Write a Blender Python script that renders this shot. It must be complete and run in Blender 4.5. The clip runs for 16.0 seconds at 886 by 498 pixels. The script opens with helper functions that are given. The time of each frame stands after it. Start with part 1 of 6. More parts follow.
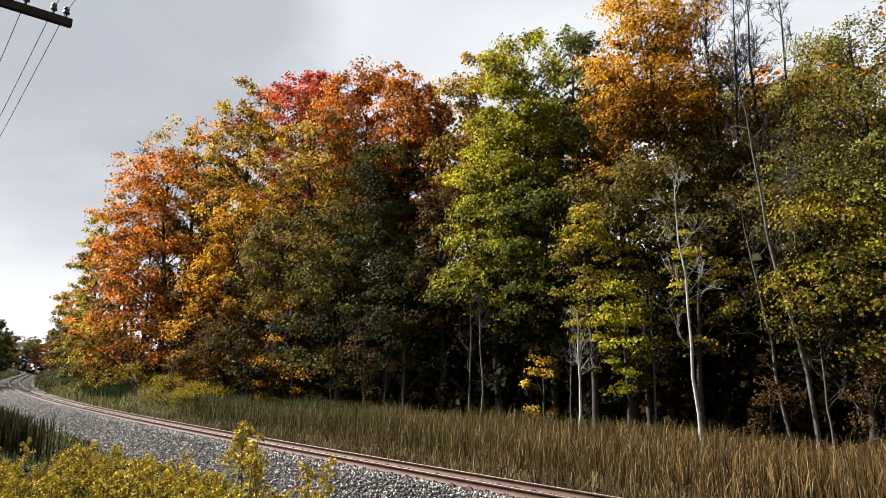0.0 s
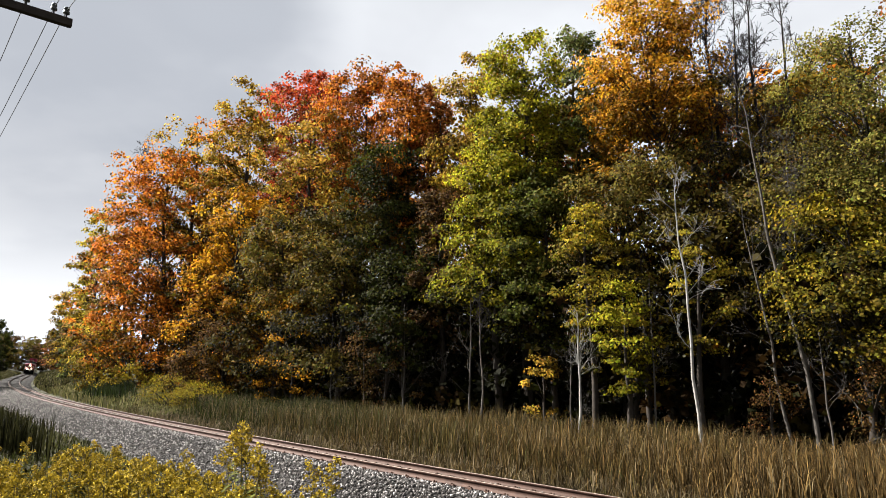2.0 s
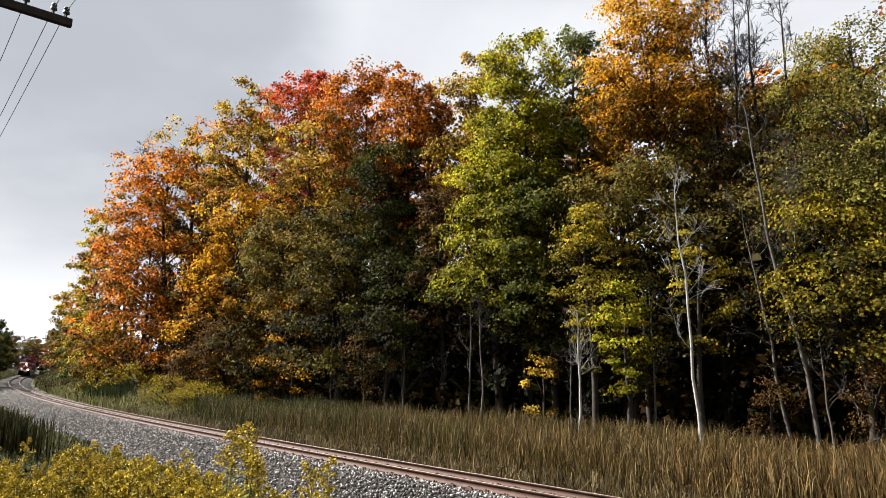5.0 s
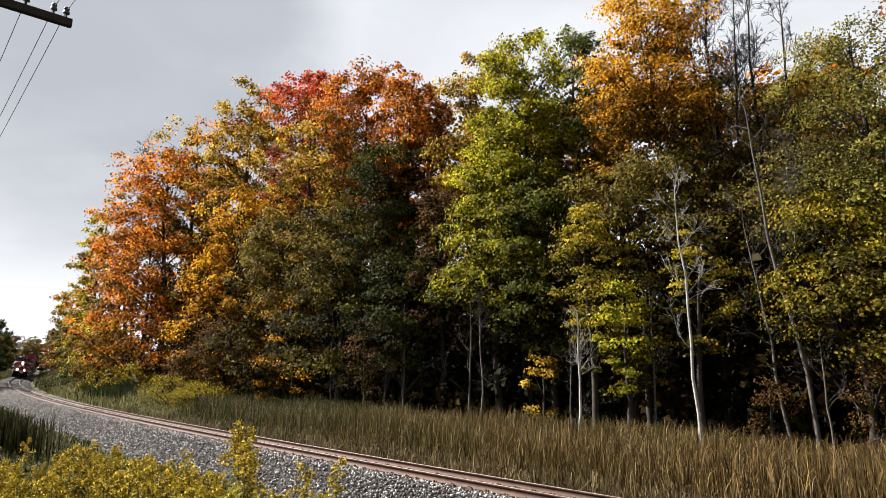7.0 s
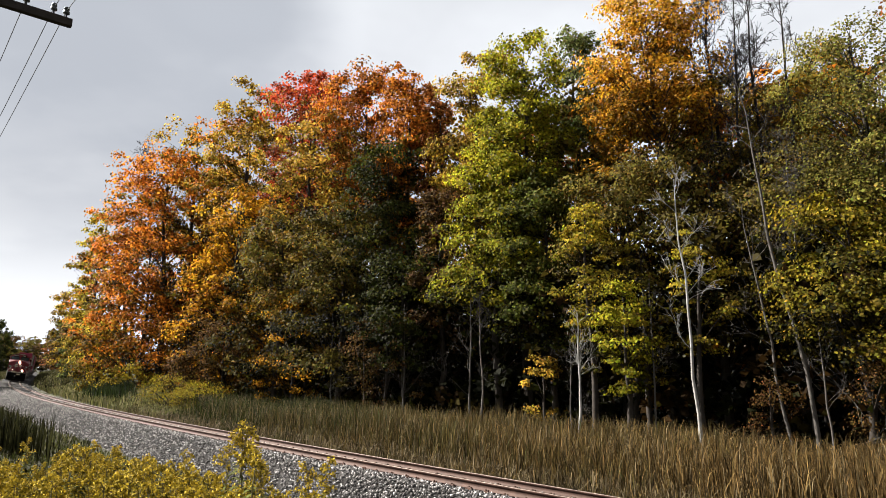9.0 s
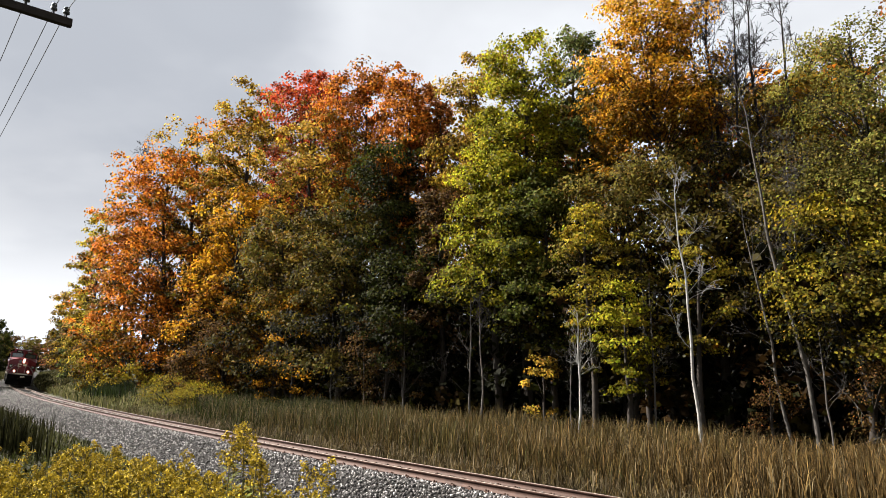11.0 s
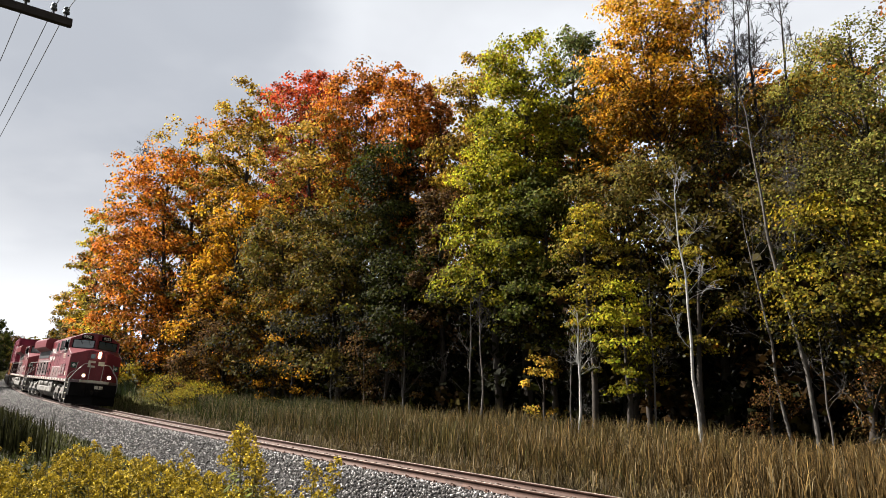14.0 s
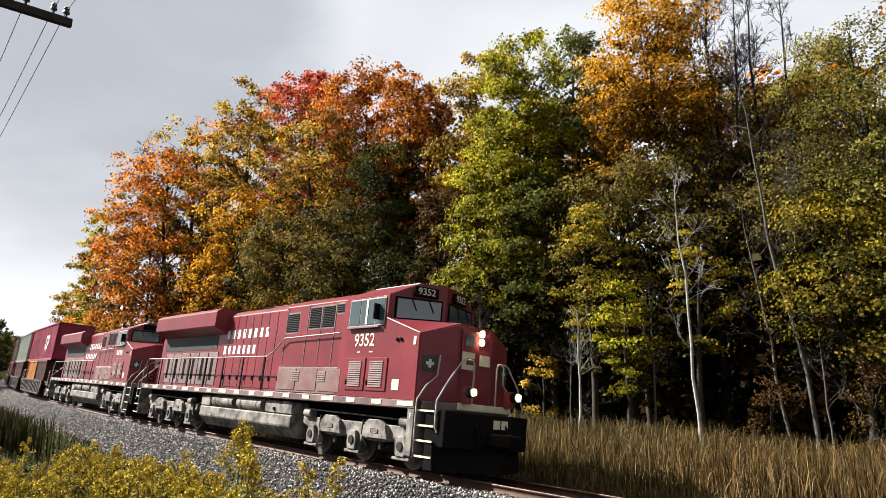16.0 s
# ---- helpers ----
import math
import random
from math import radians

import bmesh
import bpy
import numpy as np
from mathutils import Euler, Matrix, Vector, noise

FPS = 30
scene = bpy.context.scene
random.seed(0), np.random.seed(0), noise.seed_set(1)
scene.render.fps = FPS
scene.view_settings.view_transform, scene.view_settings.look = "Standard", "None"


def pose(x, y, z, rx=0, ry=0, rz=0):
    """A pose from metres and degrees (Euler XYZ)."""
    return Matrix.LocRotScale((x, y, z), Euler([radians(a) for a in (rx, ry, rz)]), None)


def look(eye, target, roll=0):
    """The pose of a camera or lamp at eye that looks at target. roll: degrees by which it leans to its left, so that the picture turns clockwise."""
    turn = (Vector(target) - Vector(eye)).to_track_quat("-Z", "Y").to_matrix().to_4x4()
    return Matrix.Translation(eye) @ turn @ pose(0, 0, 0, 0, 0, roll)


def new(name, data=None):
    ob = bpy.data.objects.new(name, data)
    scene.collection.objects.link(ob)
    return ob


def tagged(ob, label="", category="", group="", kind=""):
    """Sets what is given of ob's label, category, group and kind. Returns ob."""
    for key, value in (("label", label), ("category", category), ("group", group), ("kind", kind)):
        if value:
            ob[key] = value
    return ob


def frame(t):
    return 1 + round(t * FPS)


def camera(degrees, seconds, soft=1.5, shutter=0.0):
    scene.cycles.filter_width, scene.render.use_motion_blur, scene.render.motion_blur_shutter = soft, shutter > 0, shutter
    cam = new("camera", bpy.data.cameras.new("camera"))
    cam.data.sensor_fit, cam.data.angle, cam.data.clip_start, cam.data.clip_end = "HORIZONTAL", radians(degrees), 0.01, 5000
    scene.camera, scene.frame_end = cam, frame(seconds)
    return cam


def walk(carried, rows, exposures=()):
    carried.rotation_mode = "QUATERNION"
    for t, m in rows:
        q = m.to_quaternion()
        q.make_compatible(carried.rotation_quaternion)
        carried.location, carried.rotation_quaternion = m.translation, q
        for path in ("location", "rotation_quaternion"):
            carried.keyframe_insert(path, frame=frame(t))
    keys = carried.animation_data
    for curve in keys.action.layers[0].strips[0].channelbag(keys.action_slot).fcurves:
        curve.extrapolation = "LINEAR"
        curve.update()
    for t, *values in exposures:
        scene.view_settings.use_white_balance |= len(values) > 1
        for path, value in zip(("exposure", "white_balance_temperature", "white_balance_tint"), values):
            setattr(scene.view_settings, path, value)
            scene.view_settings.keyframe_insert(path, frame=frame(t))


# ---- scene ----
rng = np.random.default_rng(7)

# ---- camera: it stands still on the verge beside the line ----
cam = camera(67.24, 16.0, soft=0.7)
CAM_POSE = pose(0, 0, 2.45, 90 + 10.227, 0, 0) @ pose(0, 0, 0, 0, 0, 0.33)
walk(cam, [(0.0, CAM_POSE), (16.0, CAM_POSE)])

# ---- sky, sun, exposure ----
SUN_TO = Vector((-0.74, 0.26, 0.62)).normalized()
scene.view_settings.exposure = 2.0


def make_world():
    w = bpy.data.worlds.new("sky")
    scene.world = w
    w.use_nodes = True
    nt = w.node_tree
    nt.nodes.clear()
    out = nt.nodes.new("ShaderNodeOutputWorld")
    bg = nt.nodes.new("ShaderNodeBackground")
    sky = nt.nodes.new("ShaderNodeTexSky")
    sky.sky_type = 'NISHITA'
    sky.sun_disc = False
    sky.sun_elevation = math.asin(SUN_TO.z)
    sky.sun_rotation = math.atan2(SUN_TO.x, SUN_TO.y)
    sky.dust_density = 2.0
    tc = nt.nodes.new("ShaderNodeTexCoord")
    # clouds lie on a flat layer: the direction divided by its height
    sep = nt.nodes.new("ShaderNodeSeparateXYZ")
    nt.links.new(tc.outputs["Generated"], sep.inputs[0])
    zz = nt.nodes.new("ShaderNodeMath")
    zz.operation = 'MAXIMUM'
    zz.inputs[1].default_value = 0.0
    nt.links.new(sep.outputs["Z"], zz.inputs[0])
    za = nt.nodes.new("ShaderNodeMath")
    za.operation = 'ADD'
    za.inputs[1].default_value = 0.22
    nt.links.new(zz.outputs[0], za.inputs[0])
    dx = nt.nodes.new("ShaderNodeMath")
    dy = nt.nodes.new("ShaderNodeMath")
    for n, k in ((dx, "X"), (dy, "Y")):
        n.operation = 'DIVIDE'
        nt.links.new(sep.outputs[k], n.inputs[0])
        nt.links.new(za.outputs[0], n.inputs[1])
    com = nt.nodes.new("ShaderNodeCombineXYZ")
    nt.links.new(dx.outputs[0], com.inputs[0])
    nt.links.new(dy.outputs[0], com.inputs[1])
    com.inputs[2].default_value = 3.1
    no = nt.nodes.new("ShaderNodeTexNoise")
    no.inputs["Scale"].default_value = 1.15
    no.inputs["Detail"].default_value = 5.0
    no.inputs["Roughness"].default_value = 0.5
    nt.links.new(com.outputs[0], no.inputs["Vector"])
    ramp = nt.nodes.new("ShaderNodeValToRGB")
    ramp.color_ramp.elements[0].position = 0.36
    ramp.color_ramp.elements[0].color = (0.88, 0.91, 0.97, 1)
    ramp.color_ramp.elements[1].position = 0.64
    ramp.color_ramp.elements[1].color = (1.20, 1.24, 1.30, 1)
    nt.links.new(no.outputs["Fac"], ramp.inputs["Fac"])
    # one heavy bank of cloud over the bend of the line
    bank = nt.nodes.new("ShaderNodeVectorMath")
    bank.operation = 'DOT_PRODUCT'
    bank.inputs[1].default_value = (-0.44, 0.84, 0.31)
    nt.links.new(tc.outputs["Generated"], bank.inputs[0])
    bn = nt.nodes.new("ShaderNodeMath")
    bn.operation = 'MULTIPLY_ADD'
    bn.inputs[1].default_value = 0.22
    nt.links.new(no.outputs["Fac"], bn.inputs[0])
    nt.links.new(bank.outputs["Value"], bn.inputs[2])
    br = nt.nodes.new("ShaderNodeMapRange")
    br.interpolation_type = 'SMOOTHSTEP'
    br.inputs["From Min"].default_value = 1.045
    br.inputs["From Max"].default_value = 1.105
    br.inputs["To Max"].default_value = 0.85
    nt.links.new(bn.outputs[0], br.inputs["Value"])
    mixb = nt.nodes.new("ShaderNodeMixRGB")
    mixb.inputs[2].default_value = (0.60, 0.64, 0.72, 1)
    nt.links.new(br.outputs[0], mixb.inputs[0])
    nt.links.new(ramp.outputs[0], mixb.inputs[1])
    # thin bright cloud towards the horizon
    hz = nt.nodes.new("ShaderNodeMapRange")
    hz.interpolation_type = 'SMOOTHSTEP'
    hz.inputs["From Min"].default_value = 0.24
    hz.inputs["From Max"].default_value = 0.05
    nt.links.new(sep.outputs["Z"], hz.inputs["Value"])
    hm = nt.nodes.new("ShaderNodeMath")
    hm.operation = 'MULTIPLY'
    hm.inputs[1].default_value = 0.85
    nt.links.new(hz.outputs[0], hm.inputs[0])
    mixh = nt.nodes.new("ShaderNodeMixRGB")
    mixh.inputs[2].default_value = (1.5, 1.52, 1.55, 1)
    nt.links.new(hm.outputs[0], mixh.inputs[0])
    nt.links.new(mixb.outputs[0], mixh.inputs[1])
    # blue gaps
    gap = nt.nodes.new("ShaderNodeTexNoise")
    gap.inputs["Scale"].default_value = 0.9
    gap.inputs["Detail"].default_value = 4.0
    nt.links.new(com.outputs[0], gap.inputs["Vector"])
    gr = nt.nodes.new("ShaderNodeMapRange")
    gr.inputs["From Min"].default_value = 0.66
    gr.inputs["From Max"].default_value = 0.78
    gr.inputs["To Max"].default_value = 0.7
    nt.links.new(gap.outputs["Fac"], gr.inputs["Value"])
    sc = nt.nodes.new("ShaderNodeMixRGB")
    sc.blend_type = 'MULTIPLY'
    sc.inputs[0].default_value = 1.0
    sc.inputs[2].default_value = (0.11, 0.11, 0.11, 1)
    nt.links.new(sky.outputs[0], sc.inputs[1])
    mixg = nt.nodes.new("ShaderNodeMixRGB")
    nt.links.new(gr.outputs[0], mixg.inputs[0])
    nt.links.new(mixh.outputs[0], mixg.inputs[1])
    nt.links.new(sc.outputs[0], mixg.inputs[2])
    # the unseen sky overhead is dimmed to lower the fill light
    ov = nt.nodes.new("ShaderNodeMapRange")
    ov.interpolation_type = 'SMOOTHSTEP'
    ov.inputs["From Min"].default_value = 0.45
    ov.inputs["From Max"].default_value = 0.95
    ov.inputs["To Min"].default_value = 1.0
    ov.inputs["To Max"].default_value = 0.35
    nt.links.new(sep.outputs["Z"], ov.inputs["Value"])
    dk = nt.nodes.new("ShaderNodeMixRGB")
    dk.blend_type = 'MULTIPLY'
    dk.inputs[0].default_value = 1.0
    nt.links.new(mixg.outputs[0], dk.inputs[1])
    nt.links.new(ov.outputs[0], dk.inputs[2])
    nt.links.new(dk.outputs[0], bg.inputs["Color"])
    bg.inputs["Strength"].default_value = 0.2
    nt.links.new(bg.outputs[0], out.inputs[0])


make_world()
sun = new("sun", bpy.data.lights.new("sun", 'SUN'))
sun.data.energy = 5.0
sun.data.angle = radians(0.6)
sun.data.color = (1.0, 0.95, 0.88)
sun.matrix_world = look(SUN_TO * 200, (0, 0, 0))

# ---- materials ----


def material(name, base=(0.5, 0.5, 0.5), rough=0.7, metal=0.0, var=0.25, scale=4.0, fine=40.0, bump=0.2, second=None, bump_dist=0.01):
    """Base colour with two scales of variation and a fine relief."""
    m = bpy.data.materials.new(name)
    m.use_nodes = True
    nt = m.node_tree
    b = nt.nodes["Principled BSDF"]
    b.inputs["Roughness"].default_value = rough
    b.inputs["Metallic"].default_value = metal
    b.inputs["Specular IOR Level"].default_value = 0.2
    tc = nt.nodes.new("ShaderNodeTexCoord")
    n1 = nt.nodes.new("ShaderNodeTexNoise")
    n1.inputs["Scale"].default_value = scale
    n1.inputs["Detail"].default_value = 6.0
    n2 = nt.nodes.new("ShaderNodeTexNoise")
    n2.inputs["Scale"].default_value = fine
    n2.inputs["Detail"].default_value = 3.0
    nt.links.new(tc.outputs["Object"], n1.inputs["Vector"])
    nt.links.new(tc.outputs["Object"], n2.inputs["Vector"])
    r = nt.nodes.new("ShaderNodeValToRGB")
    sec = second or tuple(c * (1 - var) for c in base)
    if max(base) < 0.4:
        base, sec = tuple(c * 0.74 for c in base), tuple(c * 0.74 for c in sec)
    r.color_ramp.elements[0].position = 0.35
    r.color_ramp.elements[0].color = (*sec, 1)
    r.color_ramp.elements[1].position = 0.65
    r.color_ramp.elements[1].color = (*base, 1)
    nt.links.new(n1.outputs["Fac"], r.inputs["Fac"])
    mx = nt.nodes.new("ShaderNodeMixRGB")
    mx.blend_type = 'OVERLAY'
    mx.inputs[0].default_value = var
    nt.links.new(r.outputs[0], mx.inputs[1])
    nt.links.new(n2.outputs["Fac"], mx.inputs[2])
    nt.links.new(mx.outputs[0], b.inputs["Base Color"])
    if bump > 0:
        bp = nt.nodes.new("ShaderNodeBump")
        bp.inputs["Strength"].default_value = bump
        bp.inputs["Distance"].default_value = bump_dist
        nt.links.new(n2.outputs["Fac"], bp.inputs["Height"])
        nt.links.new(bp.outputs[0], b.inputs["Normal"])
    return m


def leaf_material(name, through_light=0.3, rough=0.7):
    """Leaf colour from the mesh's 'tint', varied leaf by leaf; some light passes through."""
    m = bpy.data.materials.new(name)
    m.use_nodes = True
    nt = m.node_tree
    b = nt.nodes["Principled BSDF"]
    b.inputs["Roughness"].default_value = rough
    b.inputs["Specular IOR Level"].default_value = 0.06
    at = nt.nodes.new("ShaderNodeAttribute")
    at.attribute_name = "tint"
    geo = nt.nodes.new("ShaderNodeNewGeometry")
    hs = nt.nodes.new("ShaderNodeHueSaturation")
    mr = nt.nodes.new("ShaderNodeMapRange")
    mr.inputs["To Min"].default_value = 0.12
    mr.inputs["To Max"].default_value = 0.92
    nt.links.new(geo.outputs["Random Per Island"], mr.inputs["Value"])
    nt.links.new(mr.outputs[0], hs.inputs["Value"])
    nt.links.new(at.outputs["Color"], hs.inputs["Color"])
    nt.links.new(hs.outputs[0], b.inputs["Base Color"])
    tr = nt.nodes.new("ShaderNodeBsdfTranslucent")
    nt.links.new(hs.outputs[0], tr.inputs["Color"])
    ms = nt.nodes.new("ShaderNodeMixShader")
    ms.inputs[0].default_value = through_light
    nt.links.new(b.outputs[0], ms.inputs[1])
    nt.links.new(tr.outputs[0], ms.inputs[2])
    nt.links.new(ms.outputs[0], nt.nodes["Material Output"].inputs["Surface"])
    return m


def glow(name, colour, strength):
    m = bpy.data.materials.new(name)
    m.use_nodes = True
    b = m.node_tree.nodes["Principled BSDF"]
    b.inputs["Base Color"].default_value = (0.8, 0.8, 0.75, 1)
    b.inputs["Emission Color"].default_value = (*colour, 1)
    b.inputs["Emission Strength"].default_value = strength
    return m


M_LEAF = leaf_material("leaf", 0.45)
M_GRASS = leaf_material("grass_blade", 0.2)
M_BARK = material("bark", (0.042, 0.034, 0.027), 0.9, 0, 0.4, 3, 30, 0.6)
M_BARK_DARK = material("dark_bark", (0.03, 0.024, 0.02), 0.9, 0, 0.4, 3, 30, 0.6)
M_BIRCH = material("birch_bark", (0.36, 0.345, 0.32), 0.8, 0, 0.3, 5, 25, 0.4, (0.22, 0.21, 0.195))
M_DEAD = material("dead_wood", (0.095, 0.085, 0.075), 0.9, 0, 0.3, 4, 30, 0.5)
M_SOIL = material("soil_and_grass", (0.055, 0.055, 0.02), 0.95, 0, 0.45, 0.7, 9, 0.9, (0.03, 0.027, 0.014), 0.08)
# ballast bed kept very dark: shade in the gaps between stones, put into colour
M_BED = material("ballast_bed", (0.04, 0.036, 0.033), 0.95, 0, 0.5, 1.2, 22, 1.0, (0.015, 0.013, 0.012), 0.05)
M_TIE = material("tie_wood", (0.055, 0.042, 0.035), 0.95, 0, 0.4, 5, 40, 0.8)
M_RAIL = material("rusty_rail", (0.085, 0.046, 0.034), 0.7, 0.3, 0.35, 6, 60, 0.3)
M_RAILTOP = material("rail_head", (0.12, 0.095, 0.08), 0.5, 1.0, 0.2, 3, 60, 0.1)
M_PLATE = material("tie_plate", (0.12, 0.065, 0.045), 0.8, 0.3, 0.4, 8, 50, 0.3)

# ---- mesh helpers ----


def quads_mesh(name, verts, nper, mat, tint=None):
    """One mesh of loose faces, each of nper vertices in a row."""
    verts = np.asarray(verts, dtype=np.float32).reshape(-1, 3)
    n = len(verts) // nper
    me = bpy.data.meshes.new(name)
    me.vertices.add(len(verts))
    me.vertices.foreach_set("co", verts.ravel())
    me.loops.add(n * nper)
    me.loops.foreach_set("vertex_index", np.arange(n * nper, dtype=np.int32))
    me.polygons.add(n)
    me.polygons.foreach_set("loop_start", np.arange(0, n * nper, nper, dtype=np.int32))
    if tint is not None:
        col = np.ones((n, nper, 4), dtype=np.float32)
        col[:, :, :3] = np.asarray(tint, dtype=np.float32)[:, None, :]
        a = me.color_attributes.new("tint", 'FLOAT_COLOR', 'POINT')
        a.data.foreach_set("color", col.ravel())
    me.materials.append(mat)
    me.update(calc_edges=True)
    return me


def indexed_mesh(name, verts, faces, mat, tint=None):
    """A mesh from arrays: faces all of one size; tint is given vertex by vertex."""
    verts = np.asarray(verts, dtype=np.float32).reshape(-1, 3)
    faces = np.asarray(faces, dtype=np.int32)
    k = faces.shape[1]
    me = bpy.data.meshes.new(name)
    me.vertices.add(len(verts))
    me.vertices.foreach_set("co", verts.ravel())
    me.loops.add(faces.size)
    me.loops.foreach_set("vertex_index", faces.ravel())
    me.polygons.add(len(faces))
    me.polygons.foreach_set("loop_start", np.arange(0, faces.size, k, dtype=np.int32))
    if tint is not None:
        col = np.ones((len(verts), 4), dtype=np.float32)
        col[:, :3] = tint
        a = me.color_attributes.new("tint", 'FLOAT_COLOR', 'POINT')
        a.data.foreach_set("color", col.ravel())
    me.materials.append(mat)
    me.update(calc_edges=True)
    return me


def part(name, bm, mat, parent, label=""):
    """Links a bmesh or mesh as one object under a thing."""
    if isinstance(bm, bmesh.types.BMesh):
        me = bpy.data.meshes.new(name)
        bmesh.ops.recalc_face_normals(bm, faces=bm.faces[:])
        bm.to_mesh(me)
        bm.free()
        me.materials.append(mat)
    else:
        me = bm
    ob = new(name, me)
    ob.parent = parent
    if label:
        ob["label"] = label
    return ob


def rnd_unit(n, g):
    v = g.normal(size=(n, 3))
    return v / np.linalg.norm(v, axis=1, keepdims=True)


def leaf_faces(c, nrm, size, g, long=1.0):
    """Four-cornered leaves: base, side, tip, side, a little folded."""
    n = len(c)
    t = np.cross(nrm, rnd_unit(n, g))
    t /= np.linalg.norm(t, axis=1, keepdims=True) + 1e-9
    b = np.cross(nrm, t)
    s = np.broadcast_to(np.asarray(size, dtype=float).reshape(-1, 1), (n, 1))
    fold = nrm * s * 0.16
    return np.stack([c - t * s * 0.5 * long, c + b * s * 0.42 + fold, c + t * s * 0.55 * long, c - b * s * 0.42 + fold], axis=1)


class Tubes:
    """Collects tapered tubes along polylines into one mesh."""

    def __init__(self, sides=5):
        self.k, self.v, self.f, self.n = sides, [], [], 0

    def add(self, pts, radii, sides=0):
        pts = np.asarray(pts, dtype=float)
        m, k = len(pts), sides or self.k
        d = np.gradient(pts, axis=0)
        d /= np.linalg.norm(d, axis=1, keepdims=True) + 1e-9
        ref = np.array([1.0, 0.13, 0.07]) if abs(d[0, 2]) > 0.7 else np.array([0.0, 0.1, 1.0])
        a = np.cross(d, ref)
        a /= np.linalg.norm(a, axis=1, keepdims=True) + 1e-9
        b = np.cross(d, a)
        th = np.arange(k) * 2 * np.pi / k
        ring = a[:, None, :] * np.cos(th)[None, :, None] + b[:, None, :] * np.sin(th)[None, :, None]
        self.v.append((pts[:, None, :] + ring * np.asarray(radii)[:, None, None]).reshape(-1, 3))
        i = np.arange(m - 1)[:, None] * k
        j = np.arange(k)[None, :]
        j2 = (j + 1) % k
        f = np.stack([i + j, i + j2, i + k + j2, i + k + j], axis=-1).reshape(-1, 4) + self.n
        self.f.append(f)
        self.n += m * k

    def mesh(self, name, mat):
        me = indexed_mesh(name, np.concatenate(self.v), np.concatenate(self.f), mat)
        me.polygons.foreach_set("use_smooth", np.ones(len(me.polygons), dtype=bool))
        return me


# ---- the line: a level curve, given by its curvature along the way back from the train's last place ----
S_NODE = [-20, 0, 25, 50, 80, 120, 170, 230, 300]
K_NODE = [-1.45e-3, -1.45e-3, -1.78e-3, -1.83e-3, -1.30e-3, -0.94e-3, -0.19e-3, 0.08e-3, 0.11e-3]
DS = 0.5
SG = np.arange(-60, 520, DS)
KG = np.interp(SG, S_NODE, K_NODE)
KG[SG < -20] = 0
KG[SG > 330] = 0
I0 = int(60 / DS)
HG = np.cumsum(KG) * DS
HG += radians(132.27) - HG[I0]
XG = np.cumsum(np.cos(HG)) * DS
YG = np.cumsum(np.sin(HG)) * DS
XG += 1.518 - XG[I0]
YG += 15.346 - YG[I0]
BANK = radians(6.095)


def line(s, u=0.0):
    """World x, y and heading at s metres back along the line and u metres to the woods' side."""
    s = np.asarray(s, dtype=float)
    h = np.interp(s, SG, HG)
    over = np.where(s < SG[0], s - SG[0], np.where(s > SG[-1], s - SG[-1], 0.0))
    x = np.interp(s, SG, XG) + over * np.cos(h)
    y = np.interp(s, SG, YG) + over * np.sin(h)
    return x + u * np.sin(h), y - u * np.cos(h), h


def rail_plane(u):
    return -np.asarray(u) * math.tan(BANK)


U_PROF = [-1500, -200, -60, -20, -13, -10, -8, -6.2, -4.4, -3.4, -2.5, 2.4, 3.2, 6, 10.5, 14, 22, 40, 90, 500]
Z_NEAR = [4, 2.5, 1.2, 0.9, 0.75, 0.55, 0.1, -0.35, -0.55, -0.62, -0.7, -0.85, -0.85, -0.95, -0.9, -0.6, 0.4, 3.0, 9, 14]
Z_FAR = [6, 4, 3.0, 1.8, 1.2, 0.8, 0.4, 0.0, -0.4, -0.6, -0.7, -0.85, -0.6, -0.05, 0.7, 1.2, 2.0, 4.0, 9, 14]


def ground_z(s, u):
    w = np.clip((np.asarray(s, dtype=float) - 30) / 25, 0, 1)
    w = w * w * (3 - 2 * w)
    z = (1 - w) * np.interp(u, U_PROF, Z_NEAR) + w * np.interp(u, U_PROF, Z_FAR)
    off = np.clip((np.abs(u) - 3.5) / 3, 0, 1)
    return z + off * 0.07 * (np.sin(s * 0.9 + u * 1.3) + np.sin(s * 0.37 - u * 0.8 + 1.0))


def build_ground():
    ss = np.concatenate([np.arange(-900, -30, 60), np.arange(-30, 90, 1.0), np.arange(90, 330, 5.0), np.arange(330, 1800, 70)])
    uu = np.concatenate([[-1500, -900, -500, -250, -120, -60, -40, -28], np.arange(-20, 16, 0.7), [18, 22, 28, 36, 48, 70, 110, 200, 350, 500]])
    S, U = np.meshgrid(ss, uu, indexing='ij')
    x, y, h = line(S, U)
    z = ground_z(S, U)
    v = np.stack([x, y, z], -1).reshape(-1, 3)
    a, b = len(ss), len(uu)
    i = np.arange(a - 1)[:, None] * b + np.arange(b - 1)[None, :]
    f = np.stack([i, i + b, i + b + 1, i + 1], -1).reshape(-1, 4)
    me = indexed_mesh("ground", v, f, M_SOIL)
    me.polygons.foreach_set("use_smooth", np.ones(len(me.polygons), dtype=bool))
    return tagged(new("ground", me), "dark earth verge with short grass beside the railway line", "ground", kind="structure")


GROUND = build_ground()


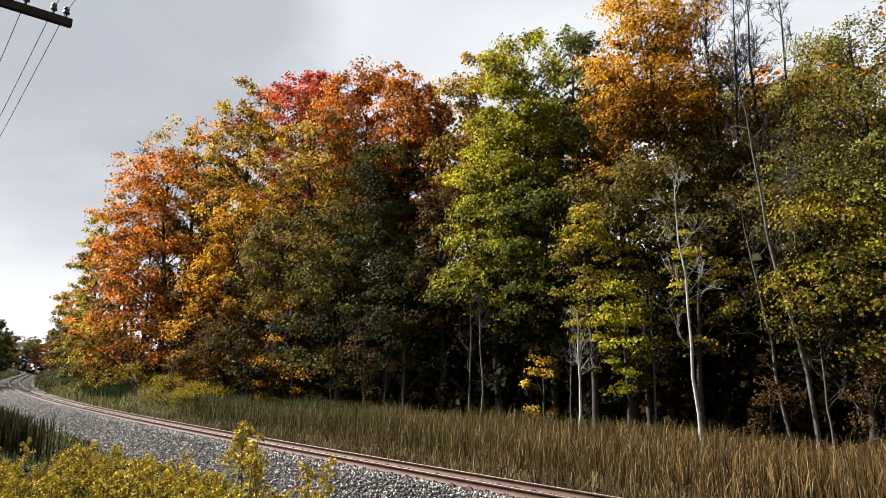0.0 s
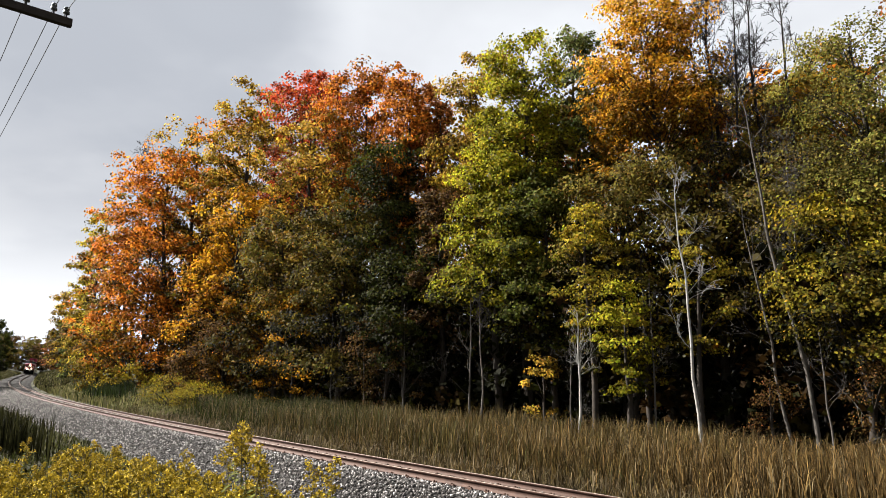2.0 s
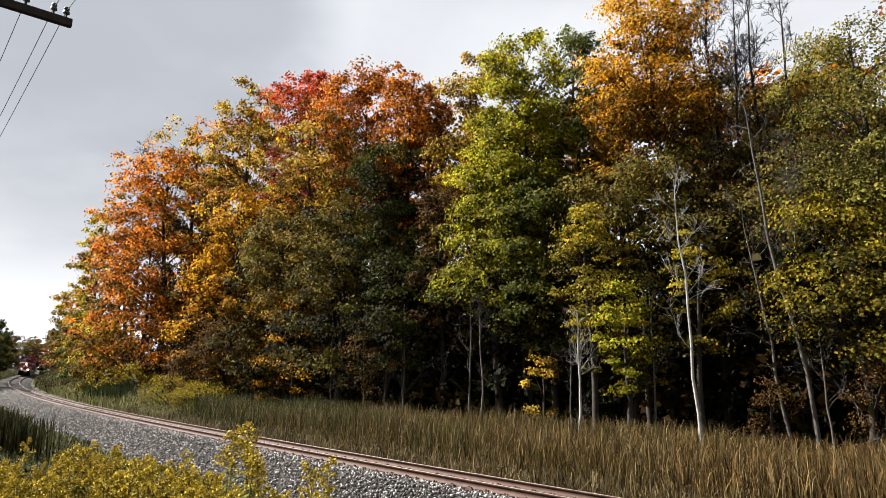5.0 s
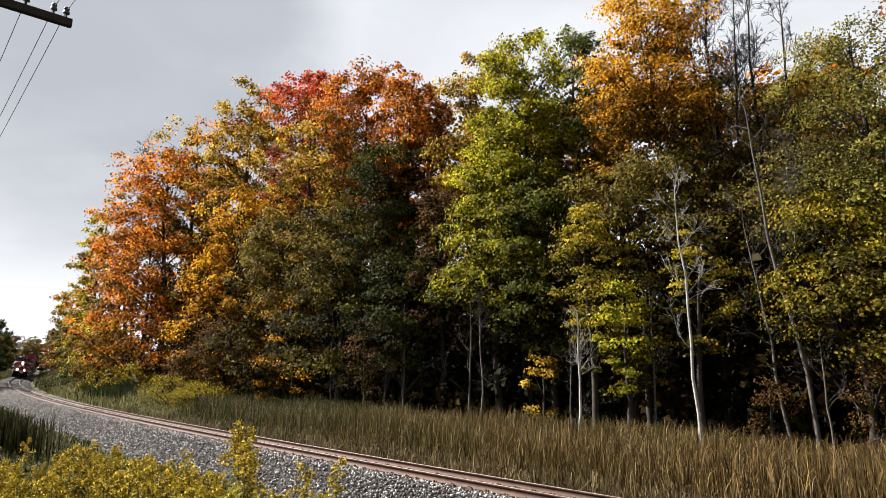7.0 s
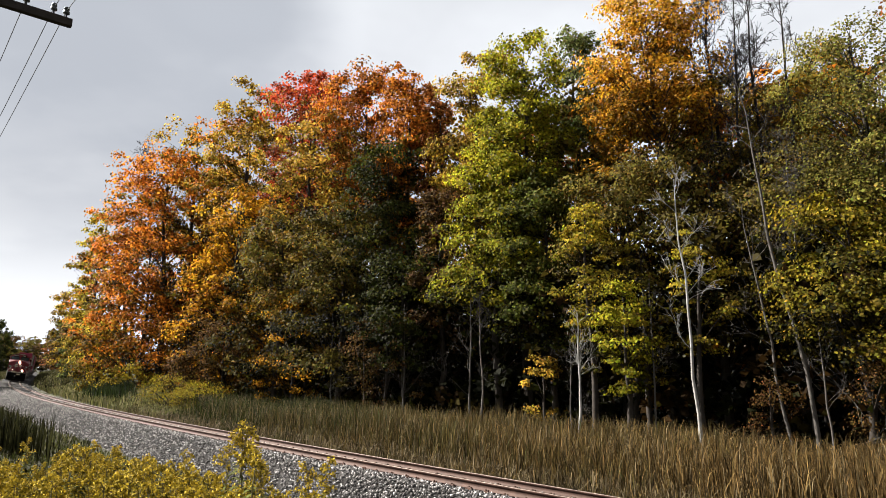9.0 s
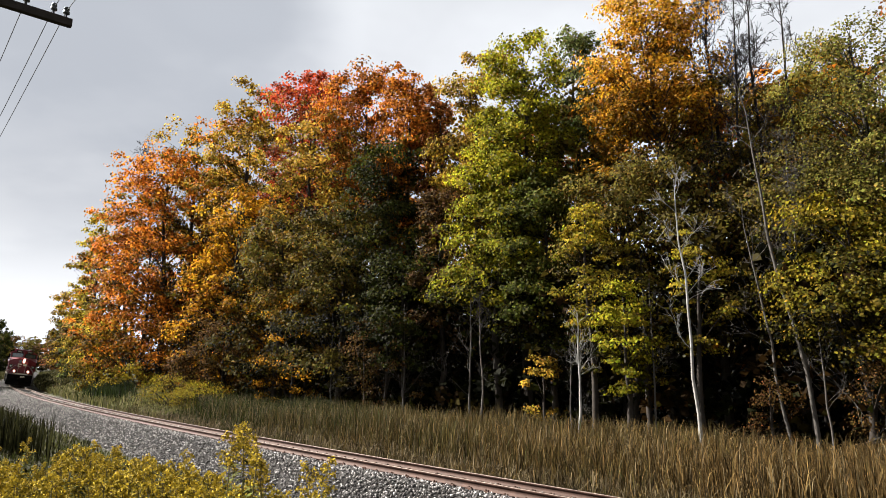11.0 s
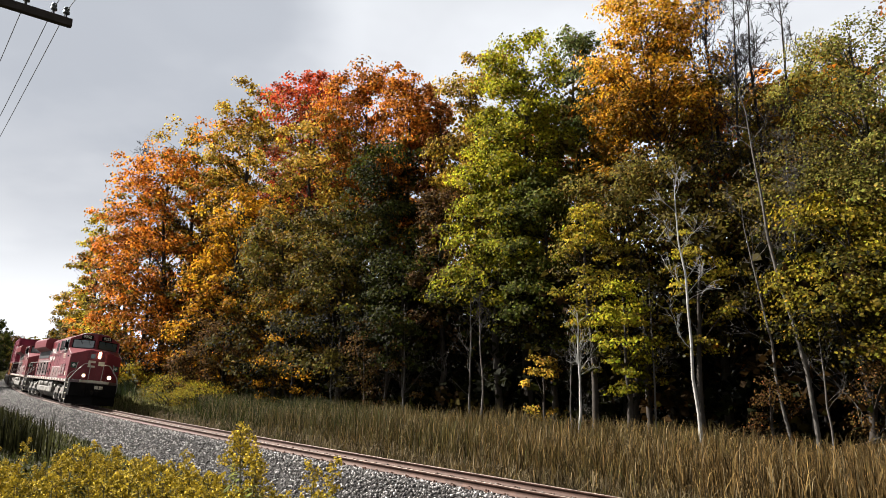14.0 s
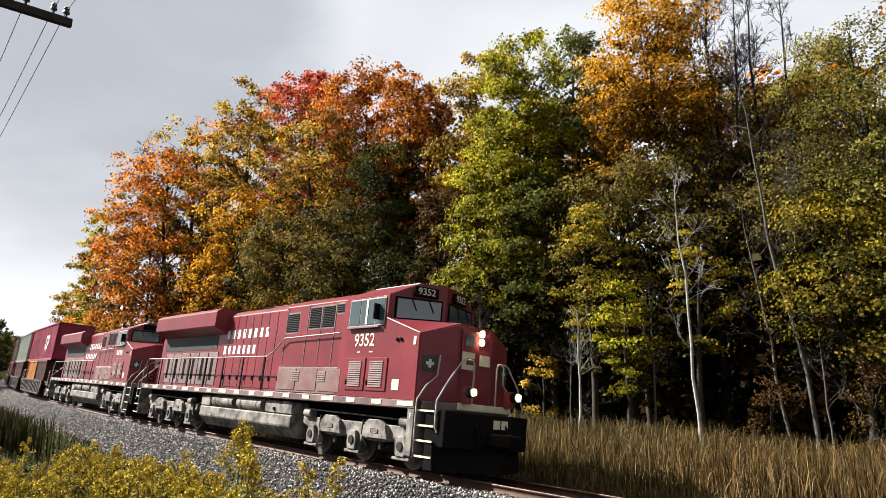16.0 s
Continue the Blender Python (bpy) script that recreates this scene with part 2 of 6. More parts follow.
def sweep(name, prof, s0, s1, step, mat, closed=False, banked=True):
    """Sweeps a cross-section (u, z) along the line; z is above the banked rail plane."""
    ss = np.arange(s0, s1 + 0.01, step)
    prof = np.asarray(prof, dtype=float)
    u = prof[:, 0] * (math.cos(BANK) if banked else 1) + (prof[:, 1] * math.sin(BANK) if banked else 0)
    z = (-prof[:, 0] * math.sin(BANK) + prof[:, 1] * math.cos(BANK)) if banked else prof[:, 1]
    x, y, h = line(ss[:, None], u[None, :])
    v = np.stack([x, y, np.broadcast_to(z[None, :], x.shape)], -1).reshape(-1, 3)
    a, b = len(ss), len(prof)
    k = b if closed else b - 1
    i = np.arange(a - 1)[:, None] * b
    j = np.arange(k)[None, :]
    f = np.stack([i + j, i + (j + 1) % b, i + b + (j + 1) % b, i + b + j], -1).reshape(-1, 4)
    return indexed_mesh(name, v, f, mat)


def build_track():
    track = tagged(new("railway_track"), "single railway track with rusty rails on a ballast bed", "railway track", kind="structure")
    bed = sweep("ballast_bed", [(-3.5, -1.1), (-3.3, -0.98), (-1.8, -0.22), (-1.3, -0.205), (1.3, -0.205), (1.75, -0.24), (2.8, -0.62), (3.0, -0.9)], -40, 400, 1.0, M_BED)
    part("ballast_bed", bed, M_BED, track, "grey crushed stone ballast bed")
    head = [(-0.035, -0.04), (-0.036, -0.008), (-0.028, 0.0), (0.028, 0.0), (0.036, -0.008), (0.035, -0.04), (0.009, -0.052), (0.009, -0.145), (0.07, -0.162), (0.07, -0.174), (-0.07, -0.174), (-0.07, -0.162), (-0.009, -0.145), (-0.009, -0.052)]
    for side in (-0.755, 0.755):
        me = sweep("rail", [(a + side, b) for a, b in head], -40, 420, 1.0, M_RAIL, closed=True)
        me.materials.append(M_RAILTOP)
        idx = np.tile(np.array([0, 1, 1, 1, 0, 0, 0, 0, 0, 0, 0, 0, 0, 0], dtype=np.int32), len(me.polygons) // 14)
        me.polygons.foreach_set("material_index", idx)
        part("rail", me, M_RAIL, track, "rust-brown steel rail with a worn head")
    tie = box_mesh("tie", (0.23, 2.6, 0.18), M_TIE)
    plate = box_mesh("tie_plate", (0.19, 0.36, 0.022), M_PLATE)
    spike = box_mesh("spike", (0.03, 0.035, 0.045), M_PLATE)
    g = np.random.default_rng(4)
    for k in range(150):
        s = -12 + k * 0.54
        x, y, h = line(s)
        m = Matrix.Translation((float(x), float(y), 0)) @ Matrix.Rotation(float(h) + math.pi, 4, 'Z') @ Matrix.Rotation(-BANK, 4, 'X')
        t = part("tie", tie, M_TIE, track)
        t.matrix_basis = m @ Matrix.Translation((float(g.normal()) * 0.02, float(g.normal()) * 0.03, -0.285)) @ Matrix.Rotation(float(g.normal()) * 0.012, 4, 'Z')
        for side in (-0.755, 0.755):
            p = part("tie_plate", plate, M_PLATE, t)
            p.location = (0, side, 0.10)
            if s < 40:
                for dx, dy in ((0.06, 0.09), (-0.06, -0.09), (-0.06, 0.14), (0.06, -0.14)):
                    q = part("spike", spike, M_PLATE, t)
                    q.location = (dx, side + dy, 0.13)
    return track


def box_mesh(name, dims, mat):
    """A chamfered block, shared by alike pieces."""
    bm = bmesh.new()
    bmesh.ops.create_cube(bm, size=1.0, matrix=Matrix.Diagonal((*dims, 1)))
    bmesh.ops.bevel(bm, geom=bm.edges[:], offset=min(dims) * 0.12, segments=1, affect='EDGES')
    me = bpy.data.meshes.new(name)
    bm.to_mesh(me)
    bm.free()
    me.materials.append(mat)
    return me


TRACK = build_track()


def deformed_stones(n, s0, s1, umin, umax, size, g):
    """Angular stones: eight-sided lumps strewn over the bed."""
    s = s0 + (s1 - s0) * g.random(n) ** 1.6
    u = umin + (umax - umin) * g.random(n)
    prof_u = [-3.5, -3.3, -1.8, -1.3, 1.3, 1.75, 2.8, 3.0]
    prof_z = [-1.1, -0.98, -0.22, -0.205, -0.205, -0.24, -0.62, -0.9]
    zl = np.interp(u, prof_u, prof_z)
    ub = u * math.cos(BANK) + zl * math.sin(BANK)
    zb = -u * math.sin(BANK) + zl * math.cos(BANK)
    x, y, h = line(s, ub)
    c = np.stack([x, y, zb + 0.012 + 0.03 * g.random(n)], -1)
    o = np.array([[1, 0, 0], [0, 1, 0], [-1, 0, 0], [0, -1, 0], [0, 0, 1], [0, 0, -1]], dtype=float)
    a = rnd_unit(n, g)
    b = np.cross(a, rnd_unit(n, g))
    b /= np.linalg.norm(b, axis=1, keepdims=True)
    cc = np.cross(a, b)
    R = np.stack([a, b, cc], 1)
    sz = size * (0.55 + 0.8 * g.random((n, 1, 1)) ** 1.5)
    v = (o[None] * (0.6 + 0.7 * g.random((n, 6, 1)))) * np.array([1.0, 0.8, 0.65]) @ R * sz + c[:, None, :]
    f = np.array([[0, 1, 4], [1, 2, 4], [2, 3, 4], [3, 0, 4], [1, 0, 5], [2, 1, 5], [3, 2, 5], [0, 3, 5]])
    F = (np.arange(n)[:, None, None] * 6 + f[None]).reshape(-1, 3)
    return v.reshape(-1, 3), F


def stone_material():
    m = bpy.data.materials.new("loose_stone")
    m.use_nodes = True
    nt = m.node_tree
    b = nt.nodes["Principled BSDF"]
    b.inputs["Roughness"].default_value = 0.85
    geo = nt.nodes.new("ShaderNodeNewGeometry")
    r = nt.nodes.new("ShaderNodeValToRGB")
    e = r.color_ramp.elements
    e[0].position, e[0].color = 0.0, (0.035, 0.031, 0.03, 1)
    e[1].position, e[1].color = 1.0, (0.40, 0.375, 0.36, 1)
    k = e.new(0.55)
    k.color = (0.055, 0.050, 0.047, 1)
    nt.links.new(geo.outputs["Random Per Island"], r.inputs["Fac"])
    tc = nt.nodes.new("ShaderNodeTexCoord")
    n = nt.nodes.new("ShaderNodeTexNoise")
    n.inputs["Scale"].default_value = 30
    nt.links.new(tc.outputs["Object"], n.inputs["Vector"])
    mx = nt.nodes.new("ShaderNodeMixRGB")
    mx.blend_type = 'OVERLAY'
    mx.inputs[0].default_value = 0.4
    nt.links.new(r.outputs[0], mx.inputs[1])
    nt.links.new(n.outputs["Fac"], mx.inputs[2])
    nt.links.new(mx.outputs[0], b.inputs["Base Color"])
    return m


M_LOOSE = stone_material()


def build_ballast():
    g = np.random.default_rng(11)
    for n, s0, s1, u0, u1, size in ((42000, -12, 85, -3.45, -1.0, 0.043), (5000, -12, 70, -0.65, 0.65, 0.04), (3500, -12, 60, 0.85, 2.9, 0.045)):
        v, f = deformed_stones(n, s0, s1, u0, u1, size, g)
        ob = part("ballast_stones", indexed_mesh("ballast_stones", v, f, M_LOOSE), M_LOOSE, TRACK, "loose grey crushed stones")
        ob["kind"] = "stuff"


build_ballast()

# ---- the woods ----
# dgreen is extra dark: a dark green with the woods' shade put in
PAL = {
    "yellow": (0.46, 0.34, 0.035), "gold": (0.42, 0.26, 0.03), "amber": (0.64, 0.31, 0.02), "orange": (0.62, 0.20, 0.02),
    "rust": (0.42, 0.15, 0.035), "red": (0.52, 0.075, 0.022), "olive": (0.15, 0.115, 0.02), "yolive": (0.30, 0.23, 0.02),
    "lime": (0.36, 0.33, 0.02), "green": (0.115, 0.125, 0.017), "dgreen": (0.040, 0.044, 0.007), "ggreen": (0.17, 0.19, 0.05), "sage": (0.21, 0.185, 0.035), "brown": (0.13, 0.070, 0.020),
}


def limb(p, q, g, n=4, sag=0.12):
    """A bent polyline from p to q that rises first and then spreads."""
    t = np.linspace(0, 1, n)[:, None]
    mid = np.array([p[0] * 0.55 + q[0] * 0.45, p[1] * 0.55 + q[1] * 0.45, p[2] * 0.35 + q[2] * 0.65]) + g.normal(size=3) * sag * np.linalg.norm(q - p) * 0.5
    return (1 - t) ** 2 * p + 2 * t * (1 - t) * mid + t ** 2 * q


def tree(name, s, u, top, r, base, low, high, leaves, label, size=0.28, seed=0, group="", flat=0.45, clumps=None, bark=None):
    """A broadleaf tree at (s, u) on the ground: trunk, limbs, crown of leaf clumps on the limbs' ends."""
    g = np.random.default_rng(1000 + seed)
    x0, y0, _ = line(s, u)
    z0 = float(ground_z(s, u)) - 0.1
    H = top - z0
    thing = tagged(new(name), label, "shrub" if name == "shrub" else "tree", group)
    thing.location = (float(x0), float(y0), z0)
    bark = bark or M_BARK
    lean = g.normal(size=2) * 0.02 * H
    tz = np.linspace(0, 1, 9)
    wob = np.cumsum(g.normal(size=(9, 2)) * 0.012 * H, axis=0)
    wob -= wob[0]
    trunk = np.stack([lean[0] * tz ** 2 + wob[:, 0] * 0.5, lean[1] * tz ** 2 + wob[:, 1] * 0.5, tz * H * 0.93], -1)
    r0 = 0.012 * H + 0.03
    tb, lb = Tubes(5), Tubes(3)
    tb.add(trunk, r0 * (1 - tz) ** 0.8 + 0.015)
    zb = base * H
    near = u > 0 and name not in ("sapling", "shrub")
    r *= 1.42 if near else 1.32
    if name == "sapling":
        size, leaves = size * 0.66, leaves * 2.0
    elif u > 0:
        size *= float(np.clip(0.20 + 0.0115 * y0, 0.42, 1.1))
        leaves *= float(np.clip(2.3 - 0.02 * y0, 1.0, 1.8))
    leaves = int(leaves * (0.82 if near else 1.0))
    nc = clumps or max(16, int(leaves / (52 if near else 75)))
    if near:
        # boughs spread at all heights; leaf sprays sit on the upper and outer side of each
        nb = int(np.clip(11 + 3.0 * r + 0.4 * H, 14, 36))
        bt = (np.arange(nb) + g.random(nb)) / nb
        ba = np.arange(nb) * 2.4 + g.normal(size=nb) * 0.5
        brad = r * (0.26 + 0.24 * g.random(nb))
        brho = r * np.sqrt(np.clip(1 - ((bt - 0.36) / 0.72) ** 2, 0.05, 1)) * (0.35 + 0.55 * g.random(nb))
        bz = zb + bt * (H - zb - 0.7 * brad) + 0.1 * brad
        bi = g.choice(nb, nc, p=brad ** 2 / np.sum(brad ** 2))
        d = rnd_unit(nc, g)
        d[:, 2] = np.where(g.random(nc) < 0.75, np.abs(d[:, 2]), d[:, 2])
        d *= (0.45 + 0.6 * g.random((nc, 1)) ** 0.7) * brad[bi][:, None] * np.array([1.25, 1.25, 0.72])
        cz = np.maximum(bz[bi] + d[:, 2], 0.5)
        px, py = brho[bi] * np.cos(ba[bi]) + d[:, 0], brho[bi] * np.sin(ba[bi]) + d[:, 1]
        t = np.clip((cz - zb) / (H - zb), 0, 1)
        ang, rho = np.arctan2(py, px), np.hypot(px, py)
        tone = (g.normal(size=nb) * 0.26)[bi]
    else:
        t = g.random(nc) ** 0.85
        prof = np.sin(np.pi * np.clip(t * 0.80 + 0.09, 0, 1)) ** 0.5
        ang = g.random(nc) * 2 * np.pi
        lobes = 1 + 0.15 * np.sin(ang * 3 + g.random() * 6 + t * 5) + 0.08 * np.sin(ang * 5 + t * 11)
        rho = r * prof * lobes * np.sqrt(0.12 + 0.88 * g.random(nc))
        cz = zb + t * (H - zb) * 0.98
        px, py = rho * np.cos(ang), rho * np.sin(ang)
        tone = 0.0
    cx = np.interp(cz, trunk[:, 2], trunk[:, 0]) + px
    cy = np.interp(cz, trunk[:, 2], trunk[:, 1]) + py
    cc = np.stack([cx, cy, cz], -1)
    for i in range(nc):
        if i % 4 and (near or rho[i] < 0.8 * r):
            continue
        za = max(zb * 0.6, cz[i] - rho[i] * (0.5 + 0.6 * g.random()) - 0.3)
        za = min(za, H * 0.9)
        p = np.array([np.interp(za, trunk[:, 2], trunk[:, 0]), np.interp(za, trunk[:, 2], trunk[:, 1]), za])
        L = rho[i] + 0.5
        rr = min(r0 * 0.35, 0.008 * L + 0.01)
        lb.add(limb(p, cc[i], g), np.linspace(rr, 0.008, 4), 3)
    part("trunk", tb.mesh("trunk", bark), bark, thing)
    part("limb", lb.mesh("limb", bark), bark, thing)["kind"] = "stuff"
    # leaves
    per = g.poisson(leaves / nc, nc) + 4
    idx = np.repeat(np.arange(nc), per)
    n = len(idx)
    cr = (0.36 + 0.46 * g.random(nc)) * (0.50 + 0.15 * r)
    off = g.normal(size=(n, 3))
    off /= np.linalg.norm(off, axis=1, keepdims=True)
    off *= (g.random((n, 1)) ** 0.6) * cr[idx][:, None] * np.array([1.25, 1.25, flat * 1.5])
    # sprays droop at their rims
    off[:, 2] -= 0.18 * (off[:, 0] ** 2 + off[:, 1] ** 2) / (cr[idx] + 0.1)
    c = cc[idx] + off
    c[:, 2] = np.maximum(c[:, 2], 0.15)
    out = np.stack([np.cos(ang), np.sin(ang), 0 * ang], -1)[idx]
    nr = rnd_unit(n, g) * 0.75 + np.array([0, 0, 0.55]) + out * 0.7 + off / cr[idx][:, None] * 0.5
    nr /= np.linalg.norm(nr, axis=1, keepdims=True)
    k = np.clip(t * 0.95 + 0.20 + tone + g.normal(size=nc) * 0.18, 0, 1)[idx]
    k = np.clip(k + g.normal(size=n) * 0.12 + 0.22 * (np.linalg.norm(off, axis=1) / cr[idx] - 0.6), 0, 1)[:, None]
    # low cut, high lifted: shade of the crown's foot and inside painted into leaves
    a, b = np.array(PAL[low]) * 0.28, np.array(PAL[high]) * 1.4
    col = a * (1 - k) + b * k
    col = col * (0.65 + 0.6 * g.random((nc, 1)))[idx] * (1 + 0.1 * g.normal(size=(n, 3)))
    sz = size * (0.6 + 0.6 * g.random(n))
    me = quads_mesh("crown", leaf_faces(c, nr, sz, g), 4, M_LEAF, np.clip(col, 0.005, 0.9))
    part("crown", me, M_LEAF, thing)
    return thing


def bare_tree(name, s, u, top, spread, label, mat, seed=0, levels=4, r0=None, fork=0.3, kids=5, lean=(0, 0), twig=0.006):
    """A leafless tree: forks again and again down to twigs."""
    g = np.random.default_rng(3000 + seed)
    x0, y0, _ = line(s, u)
    z0 = float(ground_z(s, u)) - 0.1
    H = top - z0
    thing = tagged(new(name), label, "tree")
    thing.location = (float(x0), float(y0), z0)
    tz = np.linspace(0, 1, 10)
    wob = np.cumsum(g.normal(size=(10, 2)) * 0.006 * H, axis=0)
    wob -= wob[0]
    trunk = np.stack([lean[0] * tz + wob[:, 0], lean[1] * tz + wob[:, 1], tz * H], -1)
    rb = r0 or (0.009 * H + 0.02)
    tr = Tubes(5)
    tr.add(trunk, rb * (1 - tz) ** 0.75 + twig)
    br = Tubes(3)

    def shoot(p, d, L, rad, lev):
        k = 5
        q = [p]
        dd = d.copy()
        for i in range(k - 1):
            dd = dd + g.normal(size=3) * 0.14 + np.array([0, 0, 0.05])
            dd /= np.linalg.norm(dd)
            q.append(q[-1] + dd * L / (k - 1))
        q = np.array(q)
        br.add(q, np.linspace(rad, max(twig * 0.6, rad * 0.25), k), 3)
        if lev > 0:
            for i in range(kids if lev > 1 else 3):
                w = 0.3 + 0.7 * g.random()
                j = min(int(w * (k - 1)), k - 2)
                base = q[j] + (q[j + 1] - q[j]) * (w * (k - 1) - j)
                nd = dd + g.normal(size=3) * 0.55
                nd /= np.linalg.norm(nd)
                shoot(base, nd, L * (0.35 + 0.3 * g.random()), max(twig * 0.8, rad * 0.45), lev - 1)

    for i in range(int(9 + 10 * fork) if levels < 5 else 20):
        w = fork + (0.97 - fork) * g.random()
        p = np.array([np.interp(w * H, trunk[:, 2], trunk[:, 0]), np.interp(w * H, trunk[:, 2], trunk[:, 1]), w * H])
        a = g.random() * 2 * np.pi
        d = np.array([np.cos(a), np.sin(a), 0.5 + 0.7 * w if levels < 5 else 1.2 + 0.8 * w])
        d /= np.linalg.norm(d)
        shoot(p, d, spread * (0.45 + 0.5 * g.random()) * (1.25 - 0.7 * w), max(twig, rb * 0.35 * (1 - w * 0.6)), levels - 2)
    part("trunk", tr.mesh("trunk", mat), mat, thing)
    part("branch", br.mesh("branch", mat), mat, thing)["kind"] = "stuff"
    return thing


G1 = "trees along the woods' edge"
tree("maple_tree", 86.0, 7.2, 23.6, 3.0, 0.08, "gold", "yellow", 11000, "tall maple turning yellow at the bend of the line", seed=1, group=G1)
tree("maple_tree", 118.0, 7.4, 15.0, 2.4, 0.12, "olive", "gold", 5500, "yellow-green maple with a spreading limb at the bend", seed=2, group=G1)
tree("maple_tree", 100.0, 7.6, 18.0, 3.0, 0.14, "olive", "gold", 6000, "gold-green maple behind the bend", seed=3, group=G1)
tree("maple_tree", 76.6, 8.6, 20.9, 2.9, 0.15, "gold", "rust", 7000, "russet maple with a yellow skirt", seed=4, group=G1)
tree("maple_tree", 55.6, 9.0, 24.2, 4.4, 0.03, "gold", "orange", 21000, "broad maple with bright orange foliage", seed=5, group=G1)
tree("maple_tree", 58.9, 8.2, 16.7, 4.0, 0.03, "gold", "orange", 13000, "orange maple with a golden skirt", seed=6, group=G1)
tree("maple_tree", 93.9, 12.5, 28.9, 3.8, 0.30, "olive", "olive", 7000, "olive-green maple in the second row", seed=7, group=G1)
tree("maple_tree", 56.7, 12.5, 27.5, 3.3, 0.25, "olive", "gold", 15000, "gold and olive maple above the orange ones", seed=8, group=G1)
tree("maple_tree", 40.8, 10.0, 17.1, 2.9, 0.07, "dgreen", "amber", 14000, "maple with amber sprays over a dark skirt", seed=9, group=G1)
tree("maple_tree", 47.4, 14.0, 29.5, 2.8, 0.28, "olive", "gold", 16000, "tall maple turning olive-yellow", seed=10, group=G1)
tree("maple_tree", 37.9, 15.8, 28.6, 3.2, 0.49, "rust", "red", 14000, "tall maple with a scarlet top", seed=11, group=G1)
tree("maple_tree", 31.3, 16.6, 25.5, 2.6, 0.49, "olive", "orange", 13000, "tall orange maple beside the scarlet one", seed=12, group=G1)
tree("maple_tree", 33.8, 13.6, 22.5, 3.1, 0.22, "olive", "gold", 17000, "maple with yellowing upper leaves", seed=13, group=G1)
tree("maple_tree", 34.8, 11.6, 13.5, 3.1, 0.12, "dgreen", "olive", 14000, "dark olive maple with a few golden sprays", seed=14, group=G1)
tree("maple_tree", 25.2, 17.0, 23.1, 1.9, 0.48, "olive", "orange", 9000, "rusty orange maple with bare limbs above", seed=15, group=G1)
tree("maple_tree", 22.4, 17.6, 21.9, 1.5, 0.49, "olive", "rust", 8000, "thin maple with rusty orange leaves", seed=16, group=G1)
# dgreen low and high: the taller crowns' shade put into the leaf colour
tree("maple_tree", 24.3, 14.2, 17.1, 2.4, 0.28, "dgreen", "dgreen", 11000, "dark green maple under the orange crowns", seed=17, group=G1)
tree("maple_tree", 26.6, 12.2, 13.3, 2.9, 0.15, "dgreen", "olive", 14000, "dark olive-green maple in the shade of taller trees", seed=18, group=G1)
tree("maple_tree", 19.8, 12.4, 9.4, 2.2, 0.30, "dgreen", "dgreen", 7000, "dark green maple among bare stems", seed=19, group=G1)
tree("maple_tree", 17.6, 13.4, 12.9, 1.5, 0.26, "dgreen", "brown", 6500, "sparse maple with brown-red leaves", seed=20, group=G1)
tree("maple_tree", 17.1, 16.2, 21.8, 1.7, 0.47, "yolive", "gold", 10000, "maple turning from green to gold", seed=21, group=G1)
tree("maple_tree", 12.4, 14.8, 20.4, 1.8, 0.33, "green", "lime", 20000, "tall maple still lime green", seed=22, group=G1)
tree("maple_tree", 13.1, 13.4, 14.4, 2.3, 0.31, "green", "lime", 16000, "green maple with layered lit sprays", seed=23, group=G1, flat=0.3)
tree("poplar_tree", 12.1, 19.0, 22.7, 1.4, 0.57, "ggreen", "ggreen", 8000, "slim grey-green poplar above the edge", seed=24, group=G1)
tree("maple_tree", 10.0, 14.0, 12.3, 1.7, 0.30, "dgreen", "green", 11000, "dark green maple in half shade", seed=25, group=G1)
tree("maple_tree", 4.7, 15.4, 20.2, 2.1, 0.64, "amber", "amber", 13000, "tall maple with amber-orange crown", seed=26, group=G1)
tree("maple_tree", 7.2, 15.8, 17.6, 1.4, 0.61, "gold", "amber", 7000, "amber maple beside the tall one", seed=27, group=G1)
tree("maple_tree", 5.5, 14.0, 11.7, 2.3, 0.34, "dgreen", "olive", 11000, "shaded maple with olive leaves", seed=28, group=G1)
tree("maple_tree", 2.4, 16.0, 12.9, 2.3, 0.29, "dgreen", "olive", 12000, "olive maple behind bare trees", seed=29, group=G1)
tree("maple_tree", 3.5, 20.5, 16.6, 1.9, 0.53, "olive", "yolive", 8500, "yellow-olive maple deep behind the bare trees", seed=30, group=G1)
tree("maple_tree", 1.6, 21.5, 16.6, 1.9, 0.52, "olive", "gold", 8500, "golden maple deep behind the bare trees", seed=31, group=G1)
tree("maple_tree", -1.0, 19.5, 16.6, 1.6, 0.52, "olive", "amber", 9500, "amber maple far back in the woods", seed=32, group=G1)
tree("maple_tree", -0.6, 16.0, 11.3, 2.1, 0.30, "dgreen", "olive", 11000, "olive maple in half shade", seed=33, group=G1)
tree("poplar_tree", -3.9, 14.6, 15.5, 2.0, 0.47, "olive", "sage", 10000, "tall poplar with small yellow-olive leaves", seed=34, group=G1, size=0.22)
tree("maple_tree", -3.6, 12.8, 8.4, 2.1, 0.33, "dgreen", "yolive", 11500, "young maple with layered yellow-green sprays", seed=35, group=G1, flat=0.3)
tree("maple_tree", -4.6, 13.6, 10.5, 1.6, 0.29, "olive", "sage", 9000, "yellow-green maple at the woods' edge", seed=36, group=G1)
tree("maple_tree", -5.4, 14.6, 12.6, 1.9, 0.24, "olive", "sage", 9000, "yellow-green maple at the woods' edge", seed=37, group=G1)
